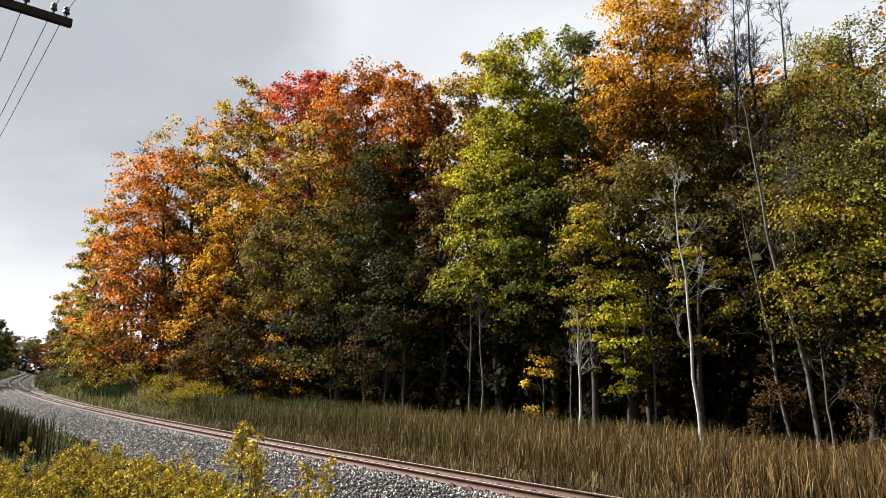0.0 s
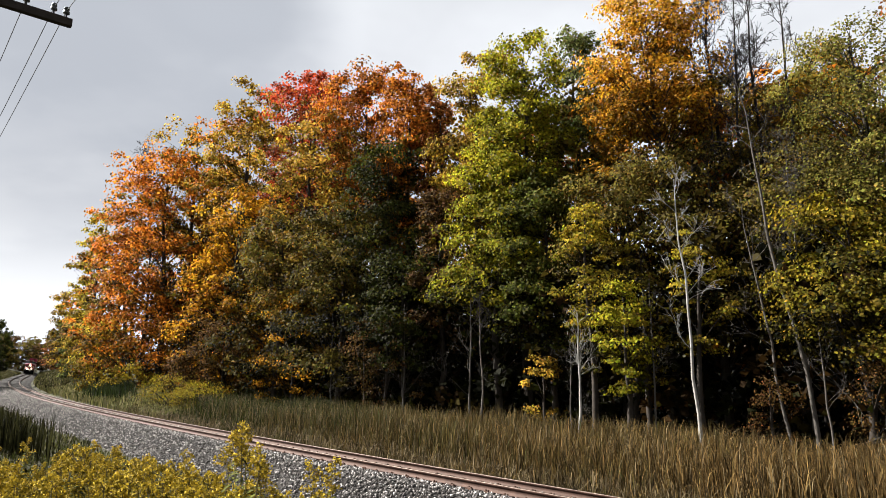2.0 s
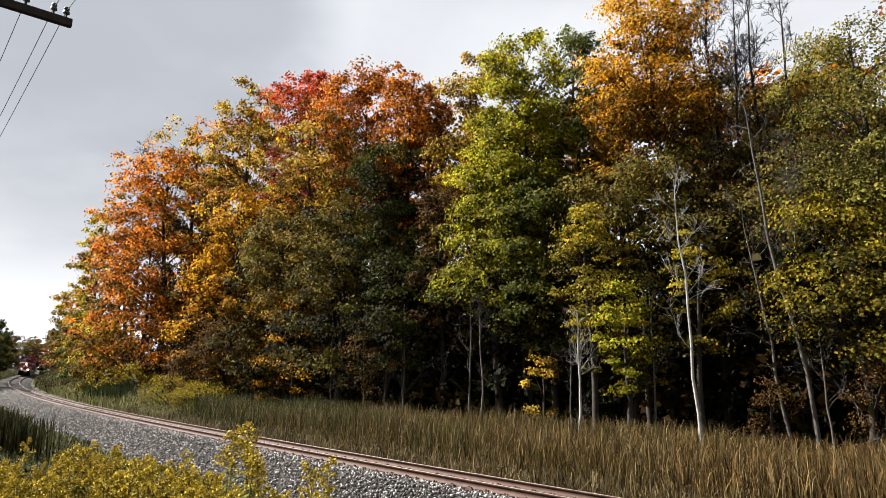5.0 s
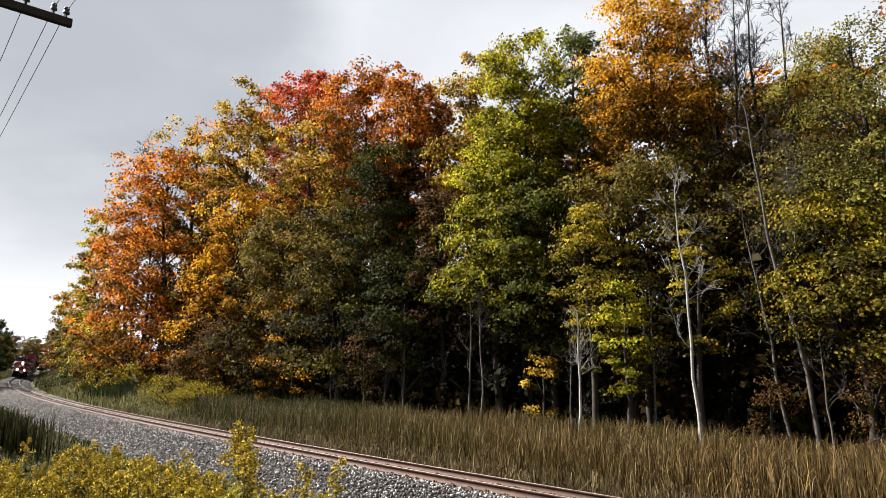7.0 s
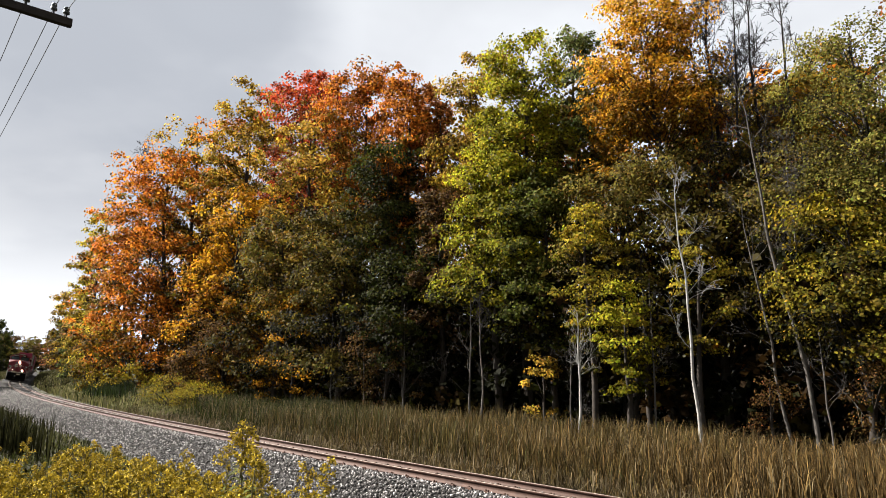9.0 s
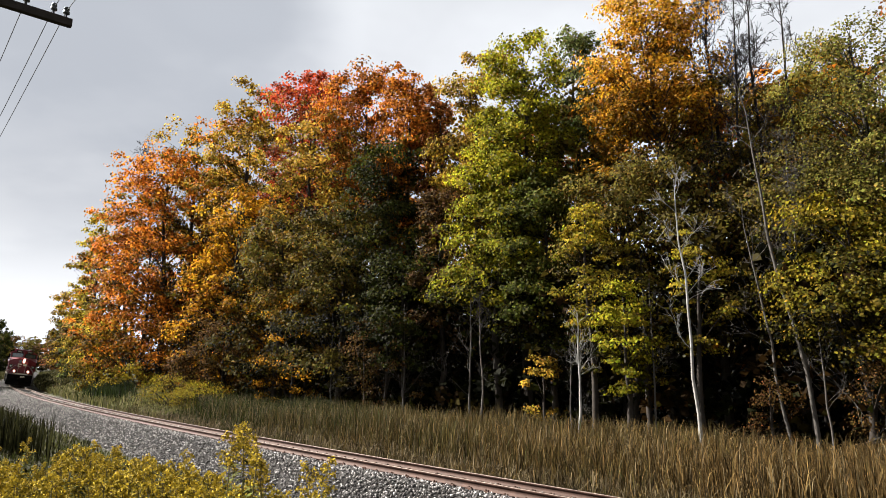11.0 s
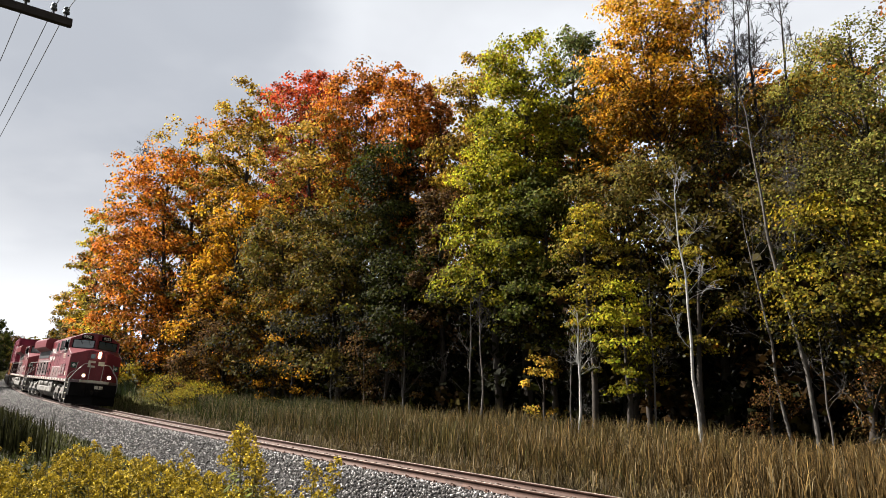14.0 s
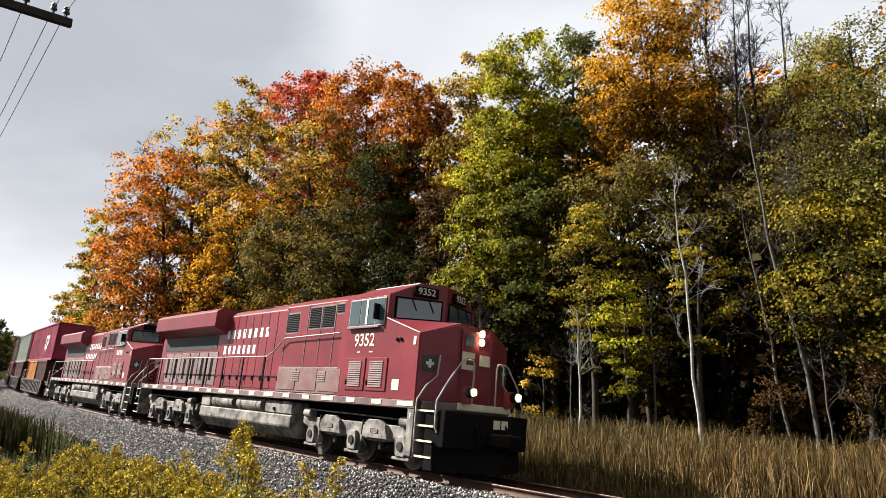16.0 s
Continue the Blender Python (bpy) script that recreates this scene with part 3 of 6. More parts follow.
tree("maple_tree", 62.0, 14.0, 26.6, 3.6, 0.25, "olive", "gold", 9000, "gold-green maple closing the second row", seed=81, group=G1)
tree("maple_tree", 52.0, 15.0, 27.6, 3.6, 0.25, "olive", "orange", 9000, "orange-gold maple closing the second row", seed=82, group=G1)
tree("maple_tree", 43.0, 17.0, 28.6, 3.4, 0.25, "olive", "gold", 8000, "gold maple behind the scarlet one", seed=83, group=G1)
tree("maple_tree", 29.0, 19.0, 25.6, 3.0, 0.25, "rust", "orange", 8000, "orange maple behind the front row", seed=84, group=G1)
G2 = "saplings at the marsh edge"
tree("sapling", 5.7, 11.0, 9.4, 1.0, 0.32, "green", "yolive", 2200, "slender sapling with yellow-green leaves", size=0.2, seed=30, group=G2, flat=0.3)
tree("sapling", 4.0, 10.9, 5.8, 0.85, 0.4, "lime", "lime", 1700, "small yellow-green sapling at the marsh edge", size=0.19, seed=31, group=G2, flat=0.35)
tree("sapling", 9.0, 12.0, 3.2, 0.7, 0.2, "olive", "gold", 600, "low sapling with golden leaves", size=0.18, seed=32, group=G2)
tree("sapling", 1.5, 12.0, 7.6, 1.1, 0.45, "olive", "yolive", 1300, "thin sapling with a few yellow sprays", size=0.18, seed=33, group=G2, flat=0.28)
tree("sapling", 4.2, 12.7, 8.0, 1.2, 0.25, "dgreen", "yolive", 1800, "green sapling in half shade", size=0.19, seed=34, group=G2, flat=0.3)
G3 = "shrubs along the bank"
tree("shrub", 41.5, 7.8, 3.4, 1.5, 0.02, "olive", "brown", 4000, "dense shrub with orange-brown leaves", size=0.2, seed=40, group=G3)
tree("shrub", 38.5, 9.0, 6.2, 2.2, 0.03, "olive", "brown", 5000, "olive-brown shrub at the wood's foot", size=0.2, seed=41, group=G3)
tree("shrub", 66, 5.6, 7.6, 2.4, 0.03, "gold", "yellow", 6500, "golden-yellow shrub beside the bend", size=0.22, seed=42, group=G3)
tree("shrub", 102, 7.2, 10.4, 2.4, 0.05, "ggreen", "ggreen", 5000, "grey-green willow shrub beside the line", size=0.22, seed=43, group=G3)
tree("shrub", 125, 8.4, 12.4, 3.0, 0.05, "olive", "yolive", 6000, "olive shrub far along the line", size=0.25, seed=44, group=G3)
tree("shrub", 54, 6.2, 3.0, 1.6, 0.03, "lime", "yellow", 2600, "low yellow-green shrub on the bank", size=0.18, seed=45, group=G3)
tree("shrub", 35, 6.4, 1.5, 1.5, 0.03, "green", "yolive", 3600, "low olive shrub with pale seed heads on the bank", size=0.10, seed=46, group=G3)
tree("shrub", 40, 6.0, 2.0, 1.6, 0.03, "green", "yolive", 4200, "low yellow-green shrub on the bank", size=0.10, seed=47, group=G3)
tree("shrub", -0.8, 12.2, 2.4, 0.8, 0.03, "brown", "brown", 900, "low russet shrub under the trees", size=0.16, seed=48, group=G3)
tree("shrub", -4.6, 11.9, 3.4, 0.9, 0.03, "green", "brown", 1800, "shrub with green and russet leaves", size=0.17, seed=49, group=G3)
tree("shrub", 31.2, 11.3, 7.6, 2.1, 0.03, "dgreen", "amber", 3500, "dark shrub with a few amber sprays", size=0.2, seed=50, group=G3)
tree("shrub", 20.5, 11.7, 5.4, 1.8, 0.03, "dgreen", "brown", 2500, "dark shrub with brown leaves", size=0.2, seed=51, group=G3)

# rows further back close the woods
gq = np.random.default_rng(5)
LOWS, HIGHS = ["dgreen", "olive", "olive", "green"], ["olive", "orange", "yolive", "gold", "rust", "olive"]
i = 0
for uu_, tops, step in ((20.0, 23.0, 4.2), (27.0, 25.5, 6.0), (36.0, 27.0, 9.0)):
    sv = -14.0
    while sv < 95:
        # the skyline falls towards the camera
        lim = tops * (0.70 + 0.30 * min(1, max(0, (sv + 10) / 50)))
        tree("maple_tree", sv + float(gq.normal()) * 0.8, uu_ + float(gq.normal()) * 1.2, lim + float(gq.normal()) * 0.8, 3.3, 0.06, LOWS[i % 4], HIGHS[(i * 5) % 6], 2700 if sv < 32 else 1700, "autumn maple deep in the woods", size=0.52, seed=100 + i, group="trees deep in the woods")
        sv += step
        i += 1
for sv, uv_, tp, lo, hi in ((150, 13, 13, "olive", "olive"), (180, 14, 14, "dgreen", "brown"), (220, 14, 15, "brown", "rust"), (255, 14, 16, "brown", "brown"), (290, 14, 17, "brown", "rust"), (330, 13, 17, "brown", "brown"), (445, 4, 17, "olive", "brown"), (450, -4, 17, "brown", "olive"), (400, -14, 14, "dgreen", "olive"), (350, -15, 13, "dgreen", "olive"), (420, 12, 18, "brown", "rust"), (300, 16, 18, "brown", "rust"), (340, -15, 17, "dgreen", "olive"), (345, 14, 17, "brown", "rust"), (365, 15, 20, "brown", "rust"), (402, -22, 19, "dgreen", "olive"), (462, 1, 21, "brown", "olive"), (416, 14, 21, "brown", "rust"), (408, 22, 22, "brown", "rust"), (462, -11, 21, "olive", "brown")):
    tree("maple_tree", sv, uv_, tp, 6.0, 0.03, lo, hi, 3600, "far autumn tree beside the line", size=0.75, seed=200 + int(sv), group="far trees along the line", clumps=190)
for sv, uv_, tp in ((112, -8.3, 15.5), (128, -8.3, 15), (150, -8.5, 15), (175, -8.5, 15), (210, -9, 15), (250, -9, 15), (290, -9, 15), (98, -9.5, 14.5), (90, -9.6, 13.5), (92, -8.2, 9), (118, -8.8, 9)):
    tree("cedar_tree", sv, uv_, tp, 3.0, 0.03, "dgreen", "dgreen", 3600, "dark green tree on the bank across the line", size=0.48, seed=260 + int(sv), group="far trees along the line", flat=0.7)



def undergrowth():
    """Leaves and twigs that fill the wood's floor, with its shade put into their colour."""
    g = np.random.default_rng(77)
    nc = 2000
    s = -14 + 90 * g.random(nc)
    u = 12.6 + 12 * g.random(nc) ** 1.3
    x, y, _ = line(s, u)
    z = ground_z(s, u) + 0.2 + 8.0 * g.random(nc) ** 1.3
    cc = np.stack([x, y, z], -1)
    idx = np.repeat(np.arange(nc), 26)
    n = len(idx)
    c = cc[idx] + g.normal(size=(n, 3)) * np.array([0.55, 0.55, 0.3])
    nr = rnd_unit(n, g) * 0.8 + np.array([0, 0, 0.6])
    nr /= np.linalg.norm(nr, axis=1, keepdims=True)
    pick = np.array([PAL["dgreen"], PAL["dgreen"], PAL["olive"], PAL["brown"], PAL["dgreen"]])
    # 0.35 darkens every leaf: the inner woods' shade is put into the tint
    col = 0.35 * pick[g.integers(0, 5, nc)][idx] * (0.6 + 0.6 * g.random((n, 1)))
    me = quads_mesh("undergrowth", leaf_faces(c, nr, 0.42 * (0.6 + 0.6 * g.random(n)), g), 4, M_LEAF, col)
    tagged(new("undergrowth", me), "undergrowth filling the wood's floor, shade put into its leaf colour", "undergrowth", kind="stuff")


undergrowth()

# unseen woods behind the camera, added across the verge to block low sky
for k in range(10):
    tree("maple_tree", -52 + k * 9.5, -36 - 3 * (k % 2), 17.0 + (k % 3), 6.0, 0.03, LOWS[k % 4], HIGHS[k % 6], 1300, "unseen autumn maple, added across the verge to block low sky", size=0.9, seed=300 + k, group="trees across the verge")

# unseen woods carried on, added to keep low sky off the train's front
for k in range(9):
    tree("maple_tree", -22 - k * 6.5, 14.5 + 5 * (k % 2), 18.0 + (k % 3), 4.6, 0.02, LOWS[k % 4], HIGHS[(k + 2) % 6], 1500, "unseen autumn maple, added further along the woods", size=0.75, seed=330 + k, group="trees deep in the woods")

# leafless trees
bare_tree("birch_tree", 0.1, 9.0, 8.8, 1.7, "dead white birch with bare grey twigs at the marsh edge", M_BIRCH, 1, kids=7, fork=0.42, lean=(0.0, 0.2), r0=0.06, twig=0.009)
bare_tree("birch_tree", 5.6, 10.1, 4.6, 1.6, "short dead white birch snag", M_BIRCH, 2, fork=0.5, r0=0.075)
bare_tree("dead_tree", 11.6, 10.6, 6.2, 1.8, "grey dead sapling with crooked twigs", M_DEAD, 3, fork=0.35, r0=0.06)
bare_tree("dead_tree", 3.0, 11.3, 6.0, 1.4, "thin grey dead stem", M_DEAD, 4, fork=0.4, r0=0.045)
bare_tree("dead_tree", 13.6, 11.8, 6.5, 2.4, "tangled grey dead tree in the shade", M_DEAD, 5, fork=0.25, r0=0.06)
bare_tree("bare_tree", -2.2, 12.4, 13.2, 2.4, "tall leafless grey tree", M_DEAD, 6, fork=0.4, r0=0.08, lean=(-1.5, 0.8))
bare_tree("bare_tree", -1.4, 12.2, 8.5, 2.0, "slender leafless tree at the edge", M_DEAD, 7, fork=0.4, r0=0.06, lean=(-0.8, 0.3))
bare_tree("bare_tree", 2.6, 17.9, 23.0, 4.2, "tall leafless dark tree against the sky", M_BARK_DARK, 8, levels=5, fork=0.4, r0=0.13, kids=5, twig=0.013)
bare_tree("bare_tree", 1.4, 18.4, 21.5, 3.6, "leafless dark tree against the sky", M_BARK_DARK, 9, levels=5, fork=0.4, r0=0.11, kids=5, twig=0.013)
bare_tree("bare_tree", -1.0, 16.4, 19.2, 3.0, "leafless dark tree with a forked top", M_BARK_DARK, 10, levels=5, fork=0.4, r0=0.10, twig=0.011)
bare_tree("bare_tree", 2.0, 16.6, 19.8, 3.0, "leafless dark tree with a fine spray of twigs", M_BARK_DARK, 13, levels=5, fork=0.45, r0=0.09, twig=0.011)
bare_tree("bare_tree", 80, 11.3, 30.0, 4.5, "leafless dark tree above the maples", M_BARK_DARK, 11, levels=5, fork=0.6, r0=0.2, twig=0.02)
bare_tree("bare_tree", -1.6, 13.6, 10.5, 2.6, "grey leafless young tree with dense twigs", M_DEAD, 12, levels=5, fork=0.5, r0=0.06)

bare_tree("dead_tree", 18.5, 11.4, 6.0, 2.2, "grey dead tree with hanging crooked twigs", M_DEAD, 21, levels=4, fork=0.2, r0=0.05)
bare_tree("dead_tree", 22.5, 11.5, 7.0, 2.4, "grey dead tree with hanging crooked twigs", M_DEAD, 22, levels=4, fork=0.2, r0=0.05)
bare_tree("dead_tree", 26.0, 11.3, 6.5, 2.4, "grey dead tree with hanging crooked twigs", M_DEAD, 23, levels=4, fork=0.2, r0=0.05)
bare_tree("dead_tree", 7.2, 11.6, 4.0, 1.8, "low tangle of dead grey branches", M_DEAD, 24, levels=4, fork=0.15, r0=0.04)
bare_tree("dead_tree", -2.8, 11.6, 4.2, 1.8, "low tangle of dead grey branches", M_DEAD, 25, levels=4, fork=0.15, r0=0.04)

# ---- marsh and verge plants ----


def blades(name, s, u, height, width, tint, g, bend=0.35, mat=None, base_tint=None, zoff=0.0):
    """Upright tapering blades that bend over at the tip: 7 vertices each."""
    n = len(s)
    x, y, _ = line(s, u)
    z = ground_z(s, u) + zoff
    p = np.stack([x, y, z], -1)
    a = g.random(n) * 2 * np.pi
    d = np.stack([np.cos(a), np.sin(a), 0 * a], -1)
    sd = np.stack([-np.sin(a + g.normal(size=n)), np.cos(a + g.normal(size=n)), 0 * a], -1)
    h = height[:, None]
    bn = (bend * (0.15 + g.random(n) ** 2 * 1.2))[:, None]
    w = width[:, None] * 0.5
    up = np.array([0, 0, 1.0])
    m1 = p + up * h * 0.45 + d * h * bn * 0.12
    m2 = p + up * h * (0.82 - 0.1 * bn) + d * h * bn * 0.42
    tp = p + up * h * (1.0 - 0.35 * bn) + d * h * bn * 0.95
    v = np.stack([p - sd * w * 0.8, p + sd * w * 0.8, m1 - sd * w, m1 + sd * w, m2 - sd * w * 0.75, m2 + sd * w * 0.75, tp], 1)
    i = np.arange(n)[:, None] * 7
    f3 = np.concatenate([i + np.array([[0, 1, 3]]), i + np.array([[0, 3, 2]]), i + np.array([[2, 3, 5]]), i + np.array([[2, 5, 4]]), i + np.array([[4, 5, 6]])])
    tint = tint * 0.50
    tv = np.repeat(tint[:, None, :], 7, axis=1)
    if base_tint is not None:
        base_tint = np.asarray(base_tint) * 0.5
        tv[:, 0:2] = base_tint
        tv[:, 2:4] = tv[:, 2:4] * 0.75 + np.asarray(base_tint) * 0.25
    return indexed_mesh(name, v, f3, mat or M_GRASS, tv.reshape(-1, 3))


def cattail_marsh():
    g = np.random.default_rng(21)
    n = 85000
    s = -14 + 62 * g.random(n) ** 1.25
    u = 2.7 + 9.3 * g.random(n)
    keep = (u < 11.2 + 0.8 * np.sin(s * 0.7)) & (u > 3.0 + 0.35 * np.sin(s * 1.1)) & ((s < 32) | (u > 5.5 + (s - 32) * 0.25))
    s, u = s[keep], u[keep]
    n = len(s)
    patch = 0.5 + 0.5 * np.sin(s * 0.55 + 1.7 * np.sin(u * 0.6)) * np.cos(u * 0.8 + 0.3 * s)
    brown = np.clip(0.80 - s * 0.030 + 0.35 * (patch - 0.5) + g.normal(size=n) * 0.25, 0, 1)[:, None]
    green = np.array([0.10, 0.125, 0.03])
    straw = np.array([0.44, 0.27, 0.095])
    tint = green * (1 - brown) + straw * brown
    tint *= (0.45 + 1.1 * g.random((n, 1)) ** 1.5)
    pale = g.random(n) < 0.15
    tint[pale] = np.array([0.55, 0.42, 0.22]) * (0.6 + 0.6 * g.random((int(pale.sum()), 1)))
    edge = np.clip((u - 2.6) / 2.2, 0.35, 1)
    h = (0.9 + 0.95 * g.random(n) ** 0.8) * edge
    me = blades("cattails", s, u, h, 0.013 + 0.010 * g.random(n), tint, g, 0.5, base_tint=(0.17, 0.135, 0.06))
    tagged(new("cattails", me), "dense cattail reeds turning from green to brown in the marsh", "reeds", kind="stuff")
    # bent dead straw at the ballast's foot
    n = 5000
    s = -10 + 50 * g.random(n) ** 1.3
    u = 2.6 + 1.5 * g.random(n)
    tint = np.array([0.42, 0.32, 0.18]) * (0.6 + 0.6 * g.random((n, 1)))
    me = blades("dead_reeds", s, u, 0.4 + 0.5 * g.random(n), 0.012 + 0.01 * g.random(n), tint, g, 1.1)
    tagged(new("dead_reeds", me), "pale broken dead reeds along the ballast", "reeds", kind="stuff")


cattail_marsh()


def grasses():
    g = np.random.default_rng(22)
    # far bank beyond the marsh
    n = 26000
    s = 33 + 135 * g.random(n) ** 1.6
    u = 2.9 + 6.5 * g.random(n)
    tint = (np.array([0.30, 0.32, 0.10]) * (1 - (k := g.random((n, 1)) ** 1.5)) + np.array([0.62, 0.54, 0.26]) * k) * (0.7 + 0.6 * g.random((n, 1)))
    me = blades("bank_grass", s, u, (0.35 + 0.45 * g.random(n)), 0.045 + 0.03 * g.random(n), tint, g, 0.6)
    tagged(new("bank_grass", me), "pale green and straw grass on the bank", "grass", kind="stuff")
    # green reed clump on the bank
    n = 2200
    s = 55 + g.normal(size=n) * 2.6
    u = 4.8 + g.normal(size=n) * 0.6
    tint = np.array([0.07, 0.10, 0.03]) * (0.7 + 0.6 * g.random((n, 1)))
    me = blades("reed_clump", s, u, 1.2 + 0.5 * g.random(n), 0.03 + 0.01 * g.random(n), tint, g, 0.3)
    tagged(new("reed_clump", me), "clump of green reeds on the bank", "reeds", kind="stuff")
    # grass on the near side of the ballast
    n = 34000
    s = -10 + 110 * g.random(n) ** 1.7
    u = -3.5 - 5.5 * g.random(n)
    keep = u < -3.7 - 0.5 * np.sin(s * 0.5) * 0.6
    s, u = s[keep], u[keep]
    n = len(s)
    tint = (np.array([0.19, 0.22, 0.055]) * (1 - (k := g.random((n, 1)) ** 2)) + np.array([0.26, 0.22, 0.10]) * k) * (0.6 + 0.6 * g.random((n, 1)))
    me = blades("verge_grass", s, u, 0.10 + 0.20 * g.random(n), 0.018 + 0.016 * g.random(n), tint, g, 0.8)
    tagged(new("verge_grass", me), "short green grass between ballast and verge", "grass", kind="stuff")
    # rough grass far along both sides of the line
    n = 16000
    s = 85 + 260 * g.random(n) ** 1.4
    u = np.where(g.random(n) < 0.5, 3.0 + 7 * g.random(n), -3.6 - 7 * g.random(n))
    tint = (np.array([0.17, 0.18, 0.05]) * (1 - (k := g.random((n, 1)) ** 1.5)) + np.array([0.36, 0.31, 0.14]) * k) * (0.6 + 0.6 * g.random((n, 1)))
    me = blades("far_grass", s, u, 0.5 + 0.6 * g.random(n), 0.10 + 0.08 * g.random(n), tint, g, 0.6)
    tagged(new("far_grass", me), "rough olive grass far along the line", "grass", kind="stuff")
    # dark reeds on the near verge
    n = 1500
    s = 14.8 + g.normal(size=n) * 1.2
    u = -7.5 + g.normal(size=n) * 0.75
    tint = np.array([0.085, 0.085, 0.03]) * (0.6 + 0.8 * g.random((n, 1)))
    me = blades("verge_reeds", s, u, 1.0 + 0.5 * g.random(n), 0.018 + 0.01 * g.random(n), tint, g, 0.3)
    tagged(new("verge_reeds", me), "dark olive reeds standing in the ditch", "reeds", kind="stuff")


grasses()



def to_line(x, y):
    i = int(np.argmin((XG - x) ** 2 + (YG - y) ** 2))
    return float(SG[i]), float((x - XG[i]) * math.sin(HG[i]) - (y - YG[i]) * math.cos(HG[i]))


def earth(x, y):
    s, u = to_line(x, y)
    return float(ground_z(s, u))


M_GOLD = leaf_material("goldenrod_flower", 0.15, 0.7)
M_STEM = material("green_stem", (0.16, 0.13, 0.05), 0.8, 0, 0.3, 8, 50, 0.1)


def goldenrod_meshes(seed, height, wide=1.0):
    """Stem, stem leaves and the arching plume of one goldenrod."""
    g = np.random.default_rng(seed)
    lean = g.normal(size=2) * 0.05
    tz = np.linspace(0, 1, 7)
    stem = np.stack([lean[0] * tz ** 2, lean[1] * tz ** 2, tz * height], -1)
    tb = Tubes(4)
    tb.add(stem, np.linspace(0.006, 0.003, 7))
    n = 90
    t = 0.15 + 0.75 * g.random(n)
    a = g.random(n) * 2 * np.pi
    d = np.stack([np.cos(a), np.sin(a), 0.25 + 0.3 * g.normal(size=n)], -1)
    d /= np.linalg.norm(d, axis=1, keepdims=True)
    L = (0.05 + 0.05 * g.random(n))[:, None]
    base = np.stack([np.interp(t, tz, stem[:, 0]), np.interp(t, tz, stem[:, 1]), t * height], -1)
    sd = np.cross(d, np.array([0, 0, 1.0]))
    sd /= np.linalg.norm(sd, axis=1, keepdims=True)
    w = 0.009
    drop = np.array([0, 0, 0.02])
    lv = np.stack([base, base + d * L * 0.5 + sd * w, base + d * L - drop, base + d * L * 0.5 - sd * w], 1)
    lt = np.array([0.13, 0.14, 0.03]) * (0.6 + 0.8 * g.random((n, 1)))
    me_leaf = quads_mesh("leaves", lv, 4, M_GRASS, lt)
    c, ct = [], []
    nb = 11
    for k in range(nb):
        z = height - 0.24 * (1 - k / nb)
        a = g.random() * 2 * np.pi
        ln = wide * (0.15 - 0.10 * k / nb) * (0.7 + 0.6 * g.random())
        q = np.linspace(0.1, 1, 4)
        px = np.interp(z, stem[:, 2], stem[:, 0]) + np.cos(a) * ln * q
        py = np.interp(z, stem[:, 2], stem[:, 1]) + np.sin(a) * ln * q
        pz = z + 0.055 * np.sin(q * 2.4)
        tb.add(np.stack([px, py, pz], -1), np.linspace(0.0025, 0.0012, 4), 3)
        m = 34
        j = g.random(m)
        f = np.stack([np.interp(j, np.linspace(0, 1, 4), px), np.interp(j, np.linspace(0, 1, 4), py), np.interp(j, np.linspace(0, 1, 4), pz) + 0.008], -1) + g.normal(size=(m, 3)) * 0.009
        c.append(f)
    c = np.concatenate(c)
    n = len(c)
    nr = rnd_unit(n, g) + np.array([0, 0, 0.7])
    nr /= np.linalg.norm(nr, axis=1, keepdims=True)
    ft = np.array([0.66, 0.48, 0.045]) * (0.55 + 0.6 * g.random((n, 1))) * np.array([1, 1, 1])
    me_pl = quads_mesh("plume", leaf_faces(c, nr, 0.0165 * (0.6 + 0.7 * g.random(n)), g), 4, M_GOLD, ft)
    return tb.mesh("stem", M_STEM), me_leaf, me_pl


